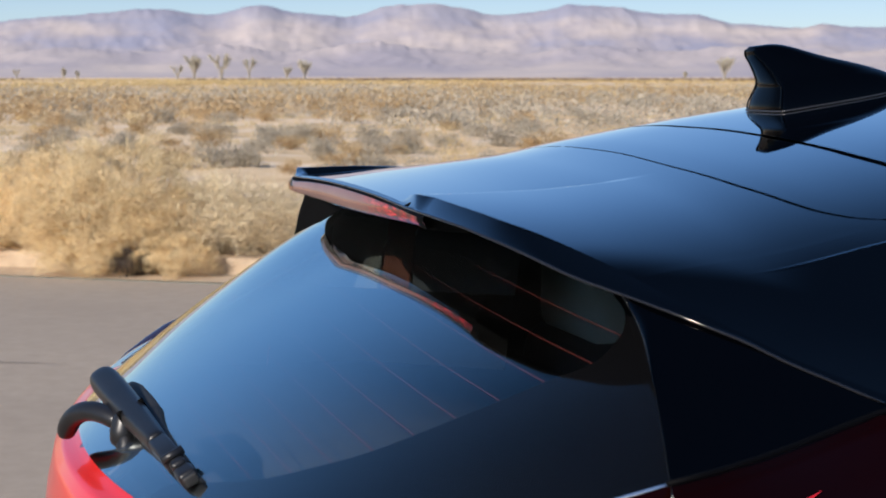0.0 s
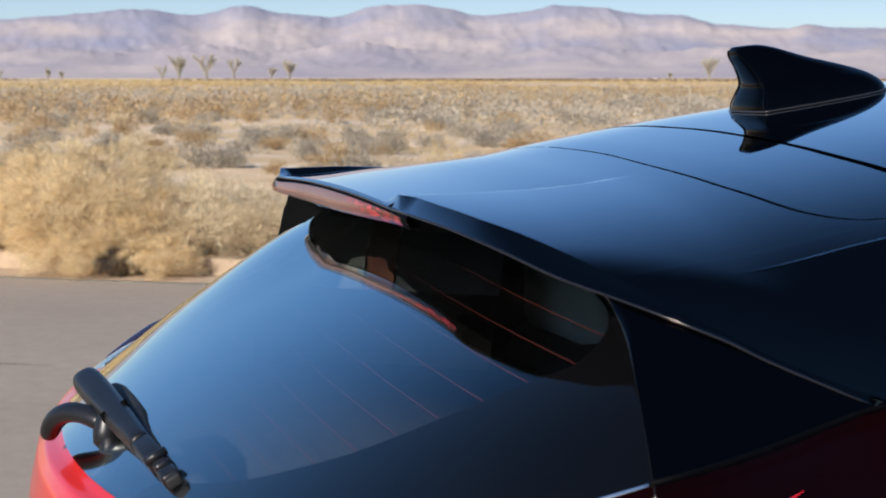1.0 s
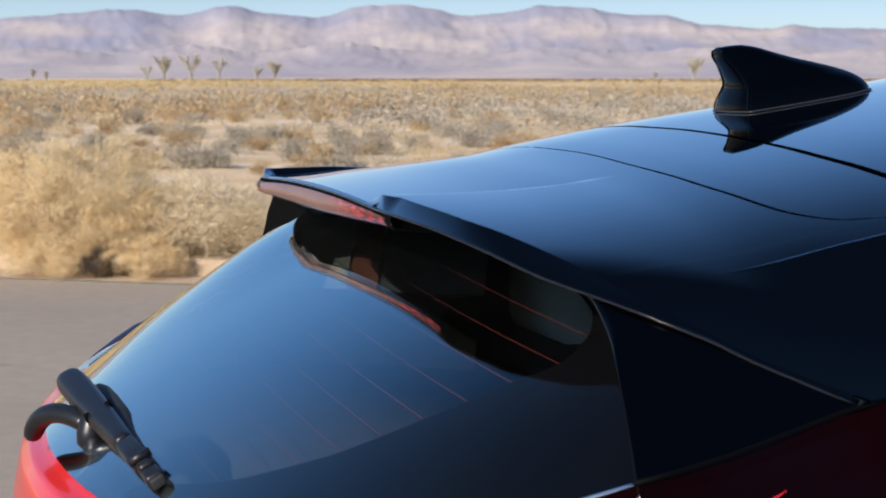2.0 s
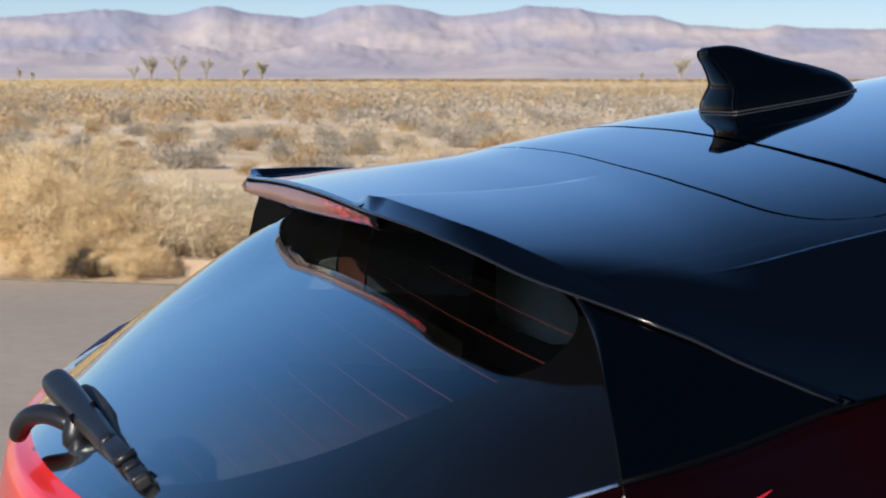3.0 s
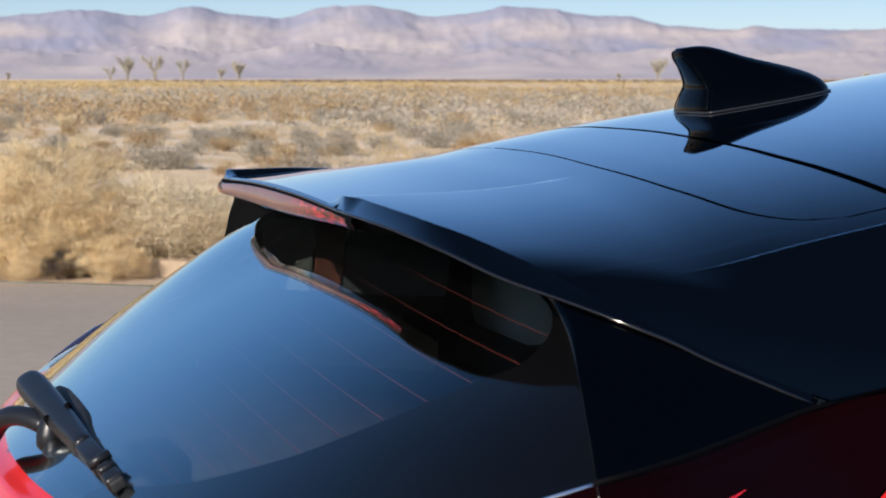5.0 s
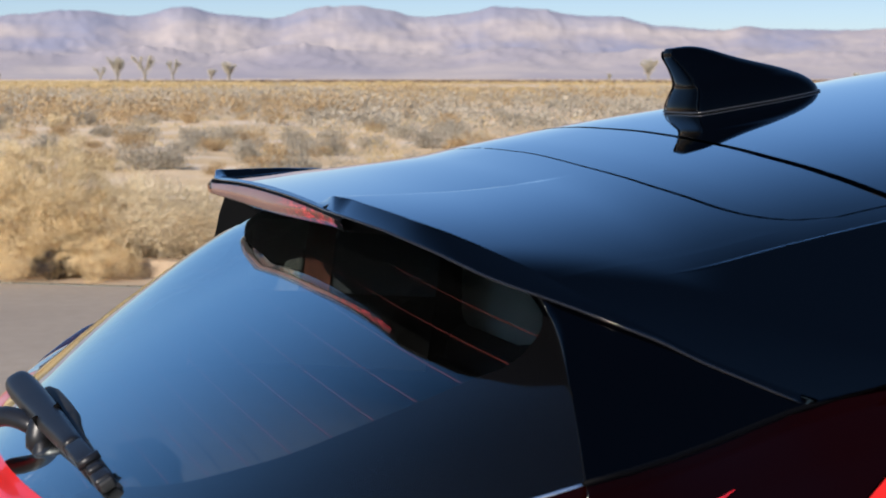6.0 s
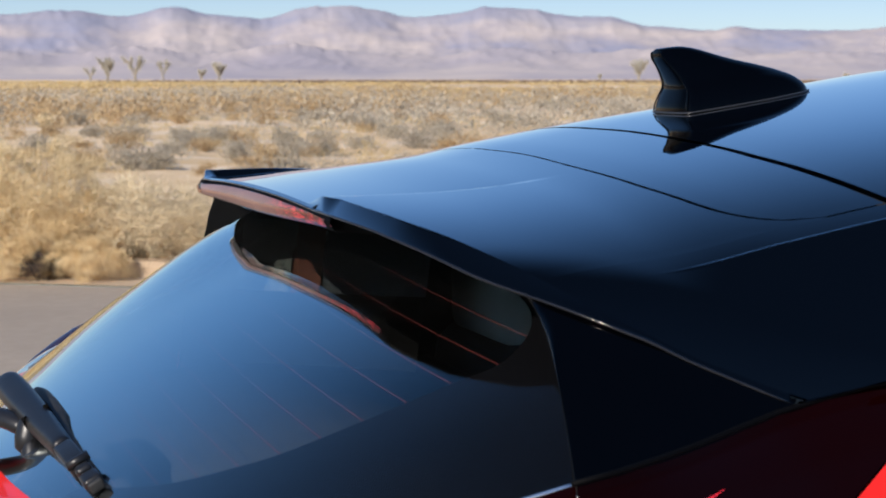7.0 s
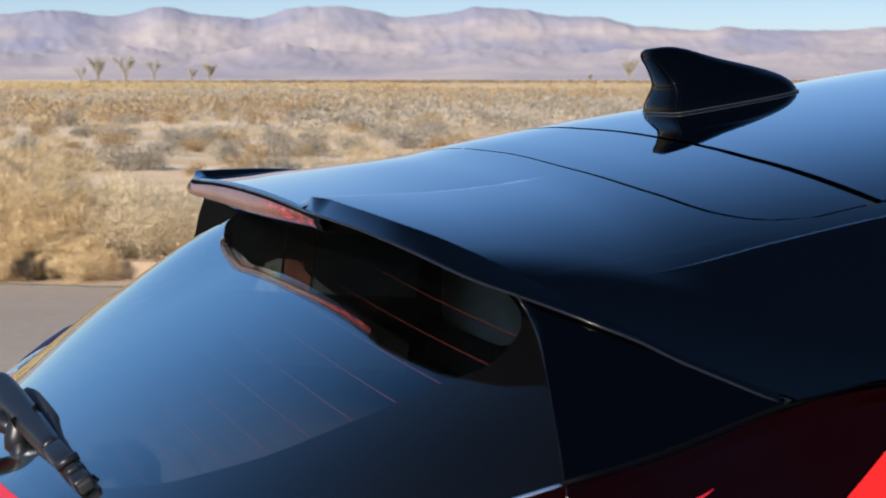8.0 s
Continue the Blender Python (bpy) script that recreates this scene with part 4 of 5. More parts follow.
def build_fin():
    fin = new("antenna_fin")
    fin.parent = car
    s0 = 0.462
    slope = math.atan2(car_top(s0 + 0.2, 0) - car_top(s0, 0), 0.2)
    fin.matrix_local = Matrix.Translation(at(s0, 0, car_top(s0, 0) - 0.001)) @ Matrix.Rotation(-slope, 4, "Y") @ Matrix.Diagonal((1.0, 1.0, 1.04, 1.0))
    tagged(fin, "gloss black shark-fin antenna on the roof")
    # stacked outlines from foot to crest: rear end, nose and half-width at each height
    rear = lerp_table([0, 0.007, 0.022, 0.027, 0.031, 0.05, 0.065, 0.0715], [0.0048, 0.0053, 0.0115, 0.0133, 0.0128, 0.0048, -0.0033, -0.0003])
    nose = lerp_table([0, 0.006, 0.018, 0.031, 0.052, 0.066, 0.0705, 0.0715], [0.181, 0.180, 0.169, 0.142, 0.080, 0.044, 0.026, 0.015])
    half = lerp_table([0, 0.007, 0.022, 0.027, 0.031, 0.05, 0.065, 0.069, 0.0715], [0.043, 0.042, 0.036, 0.032, 0.028, 0.019, 0.0125, 0.0105, 0.005])
    around = 48

    def f(z, i):
        t = i / around                      # round the outline from the nose, over one side and the rear, back to the nose
        x = 0.5 + 0.5 * math.cos(math.tau * t)
        x = x ** 1.35
        a, b, w = rear(z), nose(z), half(z)
        c = 0.10 * w / max(b - a, 0.004)
        y = w * max(0.0, 1 - (1 - min(1.0, x / c)) ** 2.6) ** 0.42 * max(0.0, 1 - x ** 2.3) ** 0.75
        return (a + (b - a) * x, y if t < 0.5 else -y, z)
    bm = bmesh.new()
    zs = [-0.006, 0, 0.002, 0.005, 0.007, 0.012, 0.017, 0.022, 0.025, 0.027, 0.029, 0.031, 0.036, 0.042, 0.048, 0.054, 0.060, 0.064, 0.067, 0.069, 0.0703, 0.0712]
    rows = bm_grid(bm, f, zs, range(around))
    for a, b in zip(rows, rows[1:]):
        bm.faces.new((a[-1], a[0], b[0], b[-1]))
    bm.faces.new(rows[-1])
    bmesh.ops.remove_doubles(bm, verts=bm.verts, dist=0.00005)
    bmesh.ops.recalc_face_normals(bm, faces=bm.faces)
    shell = part("fin_shell", bm, FIN_PAINT, fin, smooth=True)
    mm = shell.modifiers.new("smoothing", "SUBSURF")
    mm.levels = mm.render_levels = 1
    # rubber foot, a little wider than the shell
    bm = bmesh.new()
    foot = [f(0.001, i) for i in range(around)]
    ring = [(x + (0.0012 if x > 0.09 else -0.0012), y * 1.035 + math.copysign(0.0006, y), 0.0022) for x, y, _ in foot]
    bm_tube(bm, ring + ring[:1], 0.0011, 8)
    part("fin_gasket", bm, GASKET, fin, "satin rubber foot of the antenna")
    # crisp edge between the rear face and each side
    for k in (-1, 1):
        bm = bmesh.new()
        bm_tube(bm, [(rear(z) + 0.045 * half(z), k * 0.962 * half(z), z) for z in [0.003 + 0.0021 * i for i in range(32)]], 0.0010, 8)
        part("fin_edge", bm, FIN_PAINT, fin)


def build_cabin():
    for r in (-0.44, 0.44):
        bm = bmesh.new()
        bm_box(bm, (0.40, -r - 0.13, 1.18), (0.49, -r + 0.13, 1.345))
        rounded(part("headrest", bm, CABIN, car, "grey cloth rear headrest"), 0.035, 5)
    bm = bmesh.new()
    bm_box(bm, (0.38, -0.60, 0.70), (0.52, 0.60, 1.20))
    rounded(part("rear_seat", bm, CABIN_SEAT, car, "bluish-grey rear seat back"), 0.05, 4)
    bm = bmesh.new()
    bm_box(bm, (-0.18, -0.56, 1.135), (0.37, 0.56, 1.15))
    part("parcel_shelf", bm, CABIN_MID, car, "dark load cover behind the seats")
    for r in (-0.38, 0.38):
        bm = bmesh.new()
        bm_box(bm, (1.45, -r - 0.24, 0.6), (1.58, -r + 0.24, 1.24))
        bm_box(bm, (1.47, -r - 0.12, 1.24), (1.55, -r + 0.12, 1.42))
        rounded(part("front_seat", bm, CABIN_RED, car, "red-trimmed front seat"), 0.04, 4)
    bm = bmesh.new()
    bm_grid(bm, lambda s, r: at(s, r, car_top(s, r) - 0.035), steps(0.17, 2.3, 20), steps(-0.60, 0.60, 20), flip=True)
    part("headliner", bm, CABIN, car, "pale grey headliner")
    for k in (-1, 1):
        # upright trim behind each rear pillar, with the belt's webbing beside it
        for name, s0, s1, mat, lab in (("pillar_trim", 0.080, 0.142, TRIM_GREY, "green-grey pillar trim"), ("seat_belt", 0.145, 0.178, TRIM_BROWN, "brownish-red belt webbing"),
                                       ("quarter_trim", 0.181, 0.30, TRIM_DARK, "dark blue-grey quarter trim")):
            bm = bmesh.new()
            bm_grid(bm, lambda s, v: at(s + 0.03 * v, k * (0.605 - 0.035 * v - 0.75 * (s - 0.08)), 1.06 + v * 0.29), steps(s0, s1, 6), steps(0.66, 1, 6), flip=k > 0)
            part(name, bm, mat, car, lab)
        bm = bmesh.new()
        bm_grid(bm, lambda s, v: at(s + 0.03 * v, k * (0.605 - 0.035 * v - 0.75 * (s - 0.08)), 1.06 + v * 0.29), steps(0.020, 0.30, 14), steps(0, 0.655, 6), flip=k > 0)
        part("lower_trim", bm, PLASTIC_DULL, car, "dark side trim of the load bay")
        bm = bmesh.new()

        def corner(w, z):
            a, b = clear_half(z) + 0.012, glass_half(z) - 0.005
            r = a + (max(a + 0.01, b) - a) * w
            return at(glass_s(r, z) + 0.018 + 0.02 * (1 - w), k * r, Z0 + z)
        bm_grid(bm, corner, steps(0, 1, 8), steps(-0.30, -0.150, 16), flip=k > 0)
        part("corner_trim", bm, CABIN, car, "pale grey trim in the window's upper corner")
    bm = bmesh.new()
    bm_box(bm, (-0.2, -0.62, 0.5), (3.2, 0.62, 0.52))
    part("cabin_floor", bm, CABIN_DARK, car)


build_roof()
build_spoiler()
build_window()
build_pillars()
build_body()
build_wiper()
build_fin()
build_cabin()


# ---- desert plants ----
def leaf_material(name, stops, rough=0.9):
    m = material(name, rough=rough, spec=0.2)
    b = m.node_tree.nodes["Principled BSDF"]
    g = m.node_tree.nodes.new("ShaderNodeNewGeometry")
    r = ramp(m, stops)
    wire(m, g, "Random Per Island", r, "Fac")
    o = m.node_tree.nodes.new("ShaderNodeObjectInfo")
    h = node(m, "ShaderNodeHueSaturation")
    mr = node(m, "ShaderNodeMapRange", To_Min=0.90, To_Max=1.12)
    wire(m, o, "Random", mr, "Value")
    wire(m, mr, "Result", h, "Value")
    wire(m, r, "Color", h, "Color")
    wire(m, h, "Color", b, "Base Color")
    # thin leaves and straws let light through
    back = m.node_tree.nodes.new("ShaderNodeBsdfTranslucent")
    mix = node(m, "ShaderNodeMixShader", Fac=0.38)
    wire(m, h, "Color", back, "Color")
    m.node_tree.links.new(b.outputs[0], mix.inputs[1])
    m.node_tree.links.new(back.outputs[0], mix.inputs[2])
    m.node_tree.links.new(mix.outputs[0], m.node_tree.nodes["Material Output"].inputs[0])
    return m


STRAW = leaf_material("straw_bush", [(0.0, (0.56, 0.425, 0.235)), (0.35, (0.80, 0.65, 0.385)), (0.8, (0.93, 0.78, 0.50)), (1.0, (0.72, 0.57, 0.325))])
DARK_TWIGS = leaf_material("dark_twigs", [(0.0, (0.035, 0.03, 0.03)), (1.0, (0.12, 0.10, 0.095))])
TWIG = leaf_material("bare_twigs", [(0.0, (0.41, 0.335, 0.215)), (0.6, (0.72, 0.60, 0.395)), (1.0, (0.90, 0.79, 0.555))])
SAGE = leaf_material("grey_sage", [(0.0, (0.255, 0.222, 0.172)), (0.5, (0.43, 0.385, 0.30)), (1.0, (0.595, 0.53, 0.415))])
TAN = leaf_material("tan_shrub", [(0.0, (0.32, 0.215, 0.11)), (0.5, (0.50, 0.36, 0.19)), (1.0, (0.66, 0.51, 0.30))])
GOLD = leaf_material("golden_grass", [(0.0, (0.50, 0.37, 0.17)), (0.6, (0.66, 0.51, 0.25)), (1.0, (0.78, 0.63, 0.35))])
BRUSH = leaf_material("dark_brush", [(0.0, (0.16, 0.115, 0.085)), (1.0, (0.27, 0.20, 0.14))])
# distance haze is put into these pale leaf and bark colours
HAZY_JOSHUA = leaf_material("hazy_joshua_leaves", [(0.0, (0.44, 0.41, 0.33)), (0.6, (0.60, 0.56, 0.45)), (1.0, (0.74, 0.68, 0.56))])
HAZY_BARK = leaf_material("hazy_shaggy_bark", [(0.0, (0.36, 0.32, 0.26)), (1.0, (0.49, 0.43, 0.35))])


def blade_sheet(rng, verts, faces, p, d, length, width, bend, face=None):
    """One narrow, bent leaf or twig: three cross lines and a tip."""
    loose = Vector((rng.uniform(-1, 1), rng.uniform(-1, 1), rng.uniform(-1, 1)))
    side = d.cross(loose if face is None else face + loose * 0.45)
    side = side.normalized() * width if side.length > 1e-4 else Vector((width, 0, 0))
    q = p + d * length * 0.5 + bend * 0.35
    e = p + d * length + bend
    n = len(verts)
    verts.extend([p - side, p + side, q + side * 0.7, q - side * 0.7, e])
    faces.extend([(n, n + 1, n + 2, n + 3), (n + 3, n + 2, n + 4)])


def mesh_of(name, verts, faces, mat):
    me = bpy.data.meshes.new(name)
    me.from_pydata([tuple(v) for v in verts], [], faces)
    me.materials.append(mat)
    return me


def shrub_mesh(name, seed, count, radius, height, leaf, mat, width=0.006, rough=0.35):
    """A low dome of many small twigs and leaves with an uneven outline and gaps."""
    rng = random.Random(seed)
    verts, faces = [], []
    lobes = [(rng.uniform(-0.55, 0.55) * radius, rng.uniform(-0.55, 0.55) * radius, rng.uniform(0.55, 1.0)) for _ in range(6)]
    for i in range(count):
        lx, ly, lh = rng.choice(lobes)
        a, t = rng.uniform(0, math.tau), math.sqrt(rng.random())
        up = rng.random() ** 0.8
        out = Vector((math.cos(a), math.sin(a), 0))
        rr = radius * 0.55 * t * math.sqrt(max(0.05, 1 - (up * 0.9) ** 2))
        p = Vector((lx, ly, 0)) * (0.45 + 0.55 * up) + out * rr
        p.z = height * lh * up * rng.uniform(1 - rough, 1)
        d = (out * rng.uniform(0.2, 1.0) + Vector((rng.uniform(-0.4, 0.4), rng.uniform(-0.4, 0.4), rng.uniform(0.2, 1.0)))).normalized()
        l = leaf * rng.uniform(0.5, 1.4)
        blade_sheet(rng, verts, faces, p, d, l, width * rng.uniform(0.6, 1.5), Vector((rng.uniform(-0.3, 0.3), rng.uniform(-0.3, 0.3), rng.uniform(-0.4, 0.1))) * l)
    for i in range(14):
        a = rng.uniform(0, math.tau)
        d = Vector((math.cos(a), math.sin(a), rng.uniform(0.4, 1.5))).normalized()
        blade_sheet(rng, verts, faces, Vector((0, 0, -0.02)), d, height * rng.uniform(0.7, 1.1), width * 1.6, Vector((0, 0, 0.05)))
    return mesh_of(name, verts, faces, mat)


def billow_mesh(seed, puffs, twigs, radius, height, mat, size=0.17, length=(0.022, 0.062), width=(0.0011, 0.0022), upright=0.35, loose=0.0):
    """A dry bush: stems from one root that each carry a soft puff of fine twigs, more open towards the outside."""
    rng = random.Random(seed)
    verts, faces = [], []
    stem_v, stem_f = [], []
    for i in range(puffs):
        a = rng.uniform(0, math.tau)
        spread = math.sqrt(rng.random())
        top = height * (1 - 0.55 * spread ** 2) * (0.85 + 0.3 * noise.noise((math.cos(a) * 1.4, math.sin(a) * 1.4, seed)))
        up = rng.random() ** 0.6
        c = Vector((math.cos(a) * radius * spread, math.sin(a) * radius * spread, 0.05 + top * up))
        puff = size * rng.uniform(0.6, 1.3) * (1 - 0.3 * up)
        out = Vector((c.x, c.y, 0.35 * c.z + 0.05)).normalized()
        foot = Vector((c.x * 0.25, c.y * 0.25, -0.02))
        mid = foot.lerp(c, 0.55) + Vector((rng.uniform(-1, 1), rng.uniform(-1, 1), 0.6)) * 0.06
        for p, q in ((foot, mid), (mid, c)):
            blade_sheet(rng, stem_v, stem_f, p, (q - p).normalized(), (q - p).length, 0.0034, Vector((0, 0, 0)))
        for j in range(twigs):
            e = Vector((rng.gauss(0, 0.5), rng.gauss(0, 0.5), rng.gauss(0, 0.42) + 0.1))
            p = c + e * puff
            if p.z < 0.01:
                p.z = rng.uniform(0.01, 0.08)
            d = (e.normalized() * 0.6 + out * 0.35 + Vector((0, 0, upright)) + Vector((rng.uniform(-1, 1), rng.uniform(-1, 1), rng.uniform(-0.6, 0.9))) * (0.5 + loose)).normalized()
            l = rng.uniform(*length)
            blade_sheet(rng, verts, faces, p, d, l, rng.uniform(*width), Vector((rng.uniform(-0.3, 0.3), rng.uniform(-0.3, 0.3), -0.15)) * l, out)
    return mesh_of("foliage", verts, faces, mat), mesh_of("stem_clump", stem_v, stem_f, mat)


def desert_place(px, base_y):
    """A place on the desert floor: px and base_y in the first view's directions (thousandths of the distance)."""
    d = (EYE - 0.13) / base_y
    return px * d, d


def put_plant(name, me, x, y, turn, scale, label, category, group, tall=1.0):
    ob = new(name, me)
    z = 0.012 if (KERB.inverted() @ Vector((x, y, 0))).y < 0 else ground_height(x, y)
    ob.matrix_world = Matrix.LocRotScale((x, y, z - 0.01), Euler((0, 0, turn)), (scale, scale, scale * tall))
    return tagged(ob, label, category, group)


def build_big_bushes():
    straw = [billow_mesh(11, 290, 195, 0.68, 1.06, STRAW, 0.112), billow_mesh(12, 200, 195, 0.58, 0.80, STRAW, 0.112)]
    dark_clump = billow_mesh(14, 40, 70, 0.17, 0.20, DARK_TWIGS, 0.07, (0.02, 0.06), (0.0012, 0.0026))
    bare = billow_mesh(13, 110, 130, 0.58, 0.62, TWIG, 0.19, (0.05, 0.14), (0.0012, 0.0024), 0.15, 0.5)
    tall = "tall straw-coloured dry bush, feathery, leaning over the kerb"
    low = "low greyish dry bush of bare tangled twigs behind the kerb"
    for me, x, y, turn, s, h, lab in ((straw[0], -2.66, 13.55, 0.3, 1.08, 0.98, tall), (straw[1], -2.74, 13.10, 2.6, 0.66, 0.80, tall), (straw[1], -2.06, 12.98, 5.3, 0.56, 0.78, tall), (dark_clump, -2.39, 12.97, 1.0, 1.0, 1.0, "small dark tangle of twigs in the gutter"), (straw[1], -2.30, 13.35, 1.9, 0.85, 0.90, tall), (straw[1], -3.15, 13.9, 4.0, 1.0, 1.05, tall),
                                      (straw[0], -3.75, 14.1, 2.2, 1.0, 0.92, tall), (bare, -1.75, 13.5, 0.5, 1.0, 1.0, low), (straw[1], -1.95, 13.9, 5.0, 0.85, 0.9, tall),
                                      (bare, -1.30, 13.6, 2.9, 0.9, 0.95, low), (straw[1], -2.95, 13.5, 3.1, 0.7, 0.8, tall)):
        bush = put_plant("dry_bush", None, x, y, turn, s, lab, "bush", "dry bushes along the kerb", h)
        for name, data in zip(("foliage", "stem_clump"), me):
            new(name, data).parent = bush


def build_shrubs():
    rng = random.Random(5)
    sage = [shrub_mesh("sage", 20 + i, 1250, 0.46, 0.44, 0.070, SAGE, 0.0058) for i in range(3)]
    tan = [shrub_mesh("shrub", 30 + i, 1050, 0.46, 0.40, 0.085, TAN, 0.0058) for i in range(3)]
    light = [[shrub_mesh("shrub", 50 + i, 420, 0.46, 0.42, 0.11, m, 0.0085) for i in range(3)] for m in (SAGE, TAN)]
    clear = "rounded grey sage shrub on the sandy desert floor"
    warm = "low tan desert shrub with dry twigs"
    # the shrubs that stand out: direction (tangent), drop below the horizon (tangent), size
    for px, by, size, grey in ((-0.132, 0.0535, 1.05, 1), (-0.118, 0.0530, 0.8, 1), (-0.101, 0.0415, 0.95, 1), (-0.069, 0.0495, 0.9, 1), (-0.052, 0.050, 0.8, 0), (-0.043, 0.0385, 1.0, 1),
                               (-0.178, 0.0345, 1.0, 0), (-0.215, 0.030, 1.1, 1), (-0.15, 0.033, 0.9, 0), (-0.02, 0.0365, 0.9, 1), (0.0, 0.041, 0.8, 1), (0.02, 0.036, 1.0, 1), (0.045, 0.033, 0.9, 1),
                               (-0.165, 0.052, 0.6, 0), (-0.09, 0.058, 0.5, 0), (-0.03, 0.046, 0.6, 0), (-0.075, 0.062, 0.45, 0), (-0.19, 0.044, 0.9, 1), (-0.235, 0.04, 0.9, 0), (0.085, 0.028, 1.0, 1)):
        x, y = desert_place(px, by)
        put_plant("shrub", (sage if grey else tan)[rng.randrange(3)], x, y, rng.uniform(0, 6), size, clear if grey else warm, "shrub", "shrubs near the road", rng.uniform(1.02, 1.22))
    n = 0
    while n < 270:
        d = 17 + 75 * rng.random() ** 0.75
        a = radians(rng.uniform(-23, 27))
        x, y = d * math.sin(a), d * math.cos(a)
        if noise.noise((x * 0.12, y * 0.12, 2)) < -0.12 or (KERB.inverted() @ Vector((x, y, 0))).y < 1.5:
            continue
        g = rng.random() < 0.55
        put_plant("shrub", rng.choice((sage if g else tan) if d < 42 else light[0 if g else 1]), x, y, rng.uniform(0, 6), rng.uniform(0.55, 1.45) * (0.75 + 0.25 * smoothstep(20, 50, d)), clear if g else warm, "shrub", "shrubs on the desert floor", rng.uniform(0.8, 1.1))
        n += 1


def scatter(name, seed, count, near, far, reach, power, blades, size, leaf, width, mat, label, category, patch=0.0, tall=1.0):
    rng = random.Random(seed)
    verts, faces = [], []
    made = 0
    while made < count:
        d = near + (far - near) * rng.random() ** power
        a = radians(rng.uniform(*reach))
        x, y = d * math.sin(a), d * math.cos(a)
        if (KERB.inverted() @ Vector((x, y, 0))).y < 0.7 or noise.noise((x * patch, y * patch, seed)) < -0.05:
            continue
        made += 1
        z = ground_height(x, y) - 0.01
        k = rng.uniform(0.5, 1.25) * size
        wide = width * (0.5 + 0.5 * d / far) if far > 100 else width
        for _ in range(blades):
            u, v = rng.gauss(0, 0.42), rng.gauss(0, 0.42)
            h = max(0.05, 1 - (u * u + v * v)) * rng.random()
            d3 = Vector((u * 0.8 + rng.uniform(-0.7, 0.7), v * 0.8 + rng.uniform(-0.7, 0.7), rng.uniform(0.1, 1.0))).normalized()
            blade_sheet(rng, verts, faces, Vector((x + u * k, y + v * k, z + h * k * 0.75 * tall)), d3, leaf * k * rng.uniform(0.5, 1.4), wide * rng.uniform(0.6, 1.4), Vector((0, 0, -0.15 * leaf * k)))
    ob = new(name, mesh_of(name, verts, faces, mat))
    tagged(ob, label, category, kind="stuff")


def joshua_tree(seed, height):
    """Short trunk with upright forked limbs, each ending in a loose head of spiky leaves."""
    rng = random.Random(seed)
    bm = bmesh.new()
    tips = []

    def limb(p, d, l, r, depth):
        q = p + d * l
        mid = p + d * l * 0.5 + Vector((rng.uniform(-1, 1), rng.uniform(-1, 1), 0)) * l * 0.08
        bm_tube(bm, [p, mid, q], [r, r * 0.85, r * 0.72], 7)
        tips.append((q, d, 1.0 if depth == 0 else 0.55))
        if depth == 0:
            return
        turn = rng.uniform(0, math.tau)
        n = rng.choice((2, 3, 3))
        for i in range(n):
            a = turn + math.tau * i / n + rng.uniform(-0.4, 0.4)
            d2 = (d + Vector((math.cos(a), math.sin(a), rng.uniform(0.1, 0.5))) * rng.uniform(0.3, 0.62)).normalized()
            limb(q, d2, l * rng.uniform(0.5, 0.95), r * 0.68, depth - 1)
    limb(Vector((0, 0, -0.1)), Vector((rng.uniform(-0.1, 0.1), rng.uniform(-0.1, 0.1), 1)).normalized(), height * rng.uniform(0.32, 0.42), height * 0.034, 2)
    verts, faces = [], []
    for q, d, full in tips:
        for _ in range(int(190 * full)):
            e = Vector((rng.gauss(0, 1), rng.gauss(0, 1), rng.gauss(0, 1)))
            e = (e.normalized() * 0.9 + d * 0.45).normalized()
            blade_sheet(rng, verts, faces, q - d * rng.uniform(-0.06, 0.26) * height, e, height * rng.uniform(0.06, 0.135), height * 0.0055, Vector((0, 0, -0.02 * height)))
    return bm, mesh_of("crown", verts, faces, HAZY_JOSHUA)


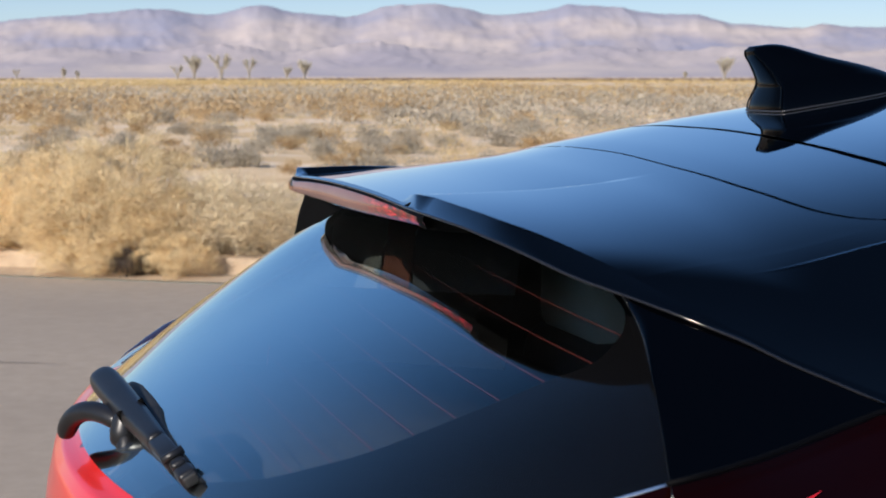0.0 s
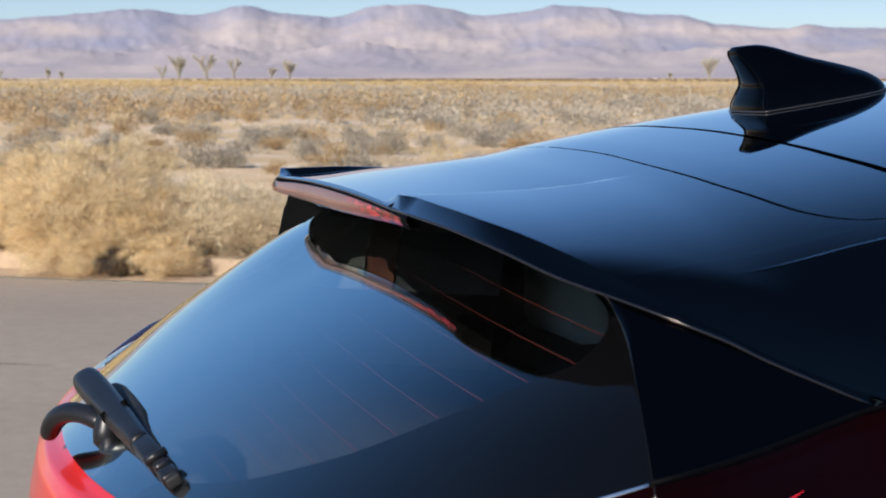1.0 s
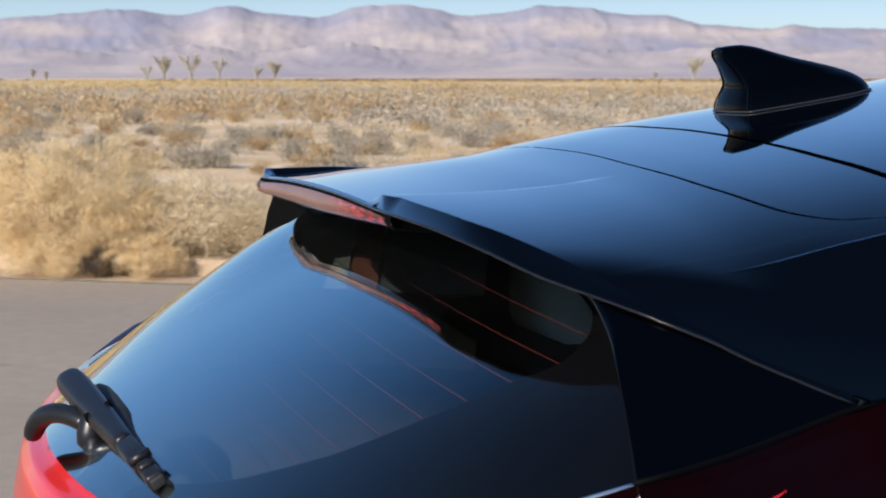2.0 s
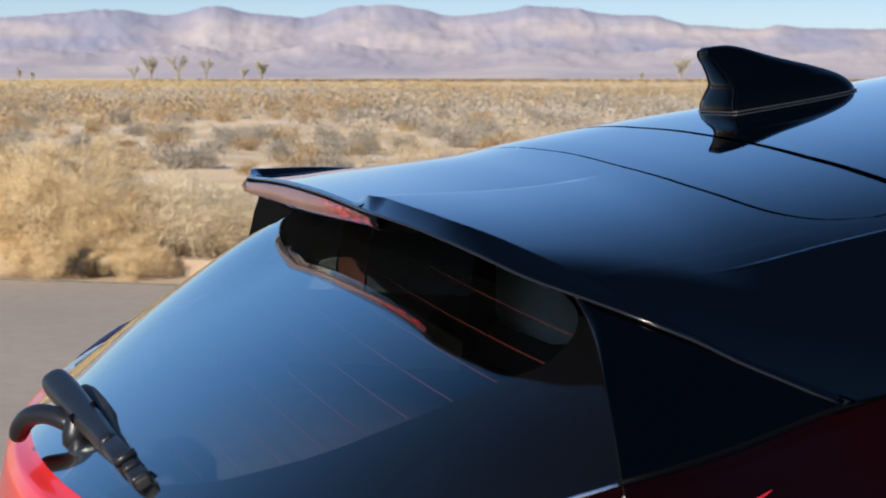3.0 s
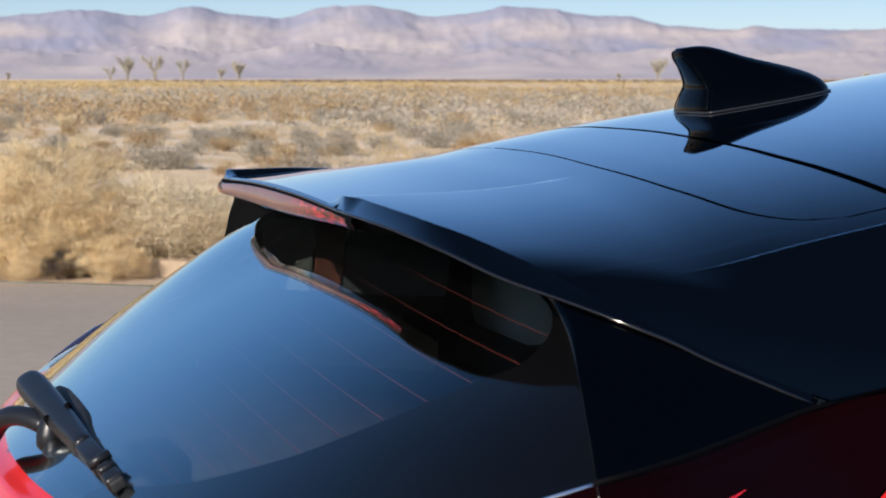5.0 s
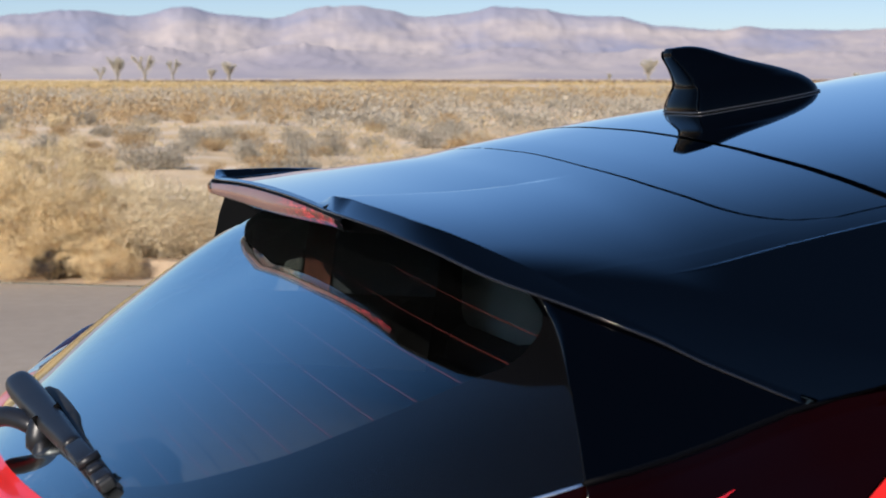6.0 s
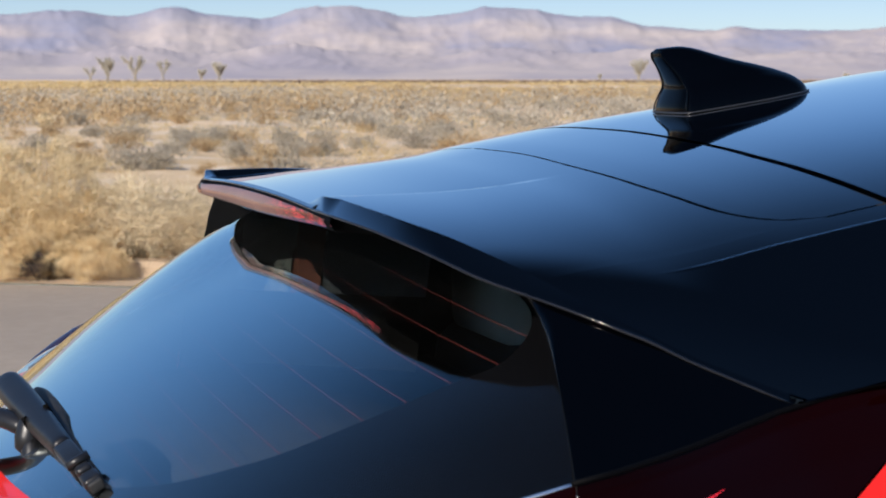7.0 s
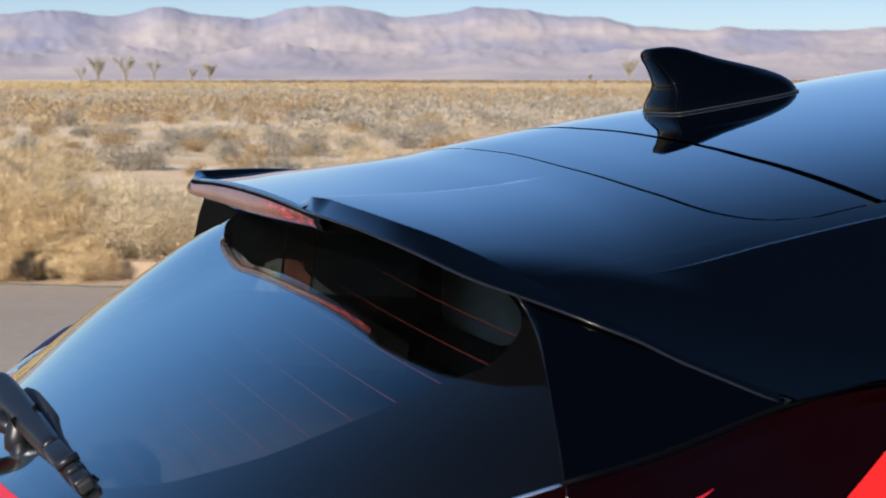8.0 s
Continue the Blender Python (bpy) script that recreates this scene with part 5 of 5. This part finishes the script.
def build_trees():
    kinds = []
    for i in range(6):
        bm, crown = joshua_tree(40 + i, 1.0)
        me = bpy.data.meshes.new("trunk")
        bm.to_mesh(me)
        bm.free()
        me.materials.append(HAZY_BARK)
        kinds.append((me, crown))
    rng = random.Random(9)
    for px, dist, tall in ((-0.2227, 300, 2.6), (-0.2147, 300, 2.3), (-0.156, 290, 3.0), (-0.1457, 280, 4.6), (-0.1303, 270, 4.9), (-0.1137, 280, 3.4), (-0.0917, 300, 2.8), (-0.0813, 270, 3.9), (0.1657, 260, 4.3),
                           (0.142, 330, 2.2), (-0.25, 330, 2.4), (0.21, 330, 1.9), (0.29, 320, 2.1)):
        dist, tall = dist * 2.1, tall * 2.1
        x, y = px * dist, dist
        tree = thing("joshua_tree", Matrix.LocRotScale((x, y, ground_height(x, y)), Euler((0, 0, rng.uniform(0, 6))), (tall * 1.3, tall * 1.3, tall * 1.15)), "far-off Joshua tree with forked limbs and spiky green heads", "tree", "far trees on the plain")
        k = rng.randrange(6)
        for name, me in (("trunk", kinds[k][0]), ("crown", kinds[k][1])):
            ob = new(name, me)
            ob.parent = tree


build_big_bushes()
build_shrubs()
build_trees()
scatter("low_scrub", 61, 2600, 15, 130, (-24, 28), 0.62, 34, 0.34, 0.55, 0.010, SAGE, "low grey scrub scattered over the desert", "scrub", 0.09)
scatter("dry_grass", 62, 2600, 14.5, 60, (-24, 28), 0.8, 16, 0.17, 0.9, 0.005, GOLD, "short dry golden grass between the shrubs", "grass", 0.2)
scatter("far_scrub", 63, 1100, 50, 200, (-24, 28), 1.0, 60, 1.05, 0.13, 0.05, TAN, "tan and grey scrub covering the far plain", "scrub", 0.03)
scatter("far_sage", 64, 1500, 45, 190, (-24, 28), 1.0, 60, 1.05, 0.12, 0.045, SAGE, "grey sage covering the middle distance", "scrub", 0.05)
scatter("far_grass", 65, 12000, 115, 800, (-24, 28), 0.75, 9, 0.85, 0.28, 0.25, GOLD, "golden grass on the far plain", "grass", 0.01, 0.4)
scatter("golden_tufts", 67, 2400, 95, 260, (-24, 28), 0.8, 18, 0.75, 0.20, 0.06, GOLD, "golden grass tufts between the far shrubs", "grass", 0.06, 0.7)
scatter("horizon_brush", 66, 2600, 500, 1100, (-24, 28), 0.8, 12, 1.5, 0.30, 0.45, BRUSH, "dark brown brush along the horizon", "scrub", 0.004, 0.45)
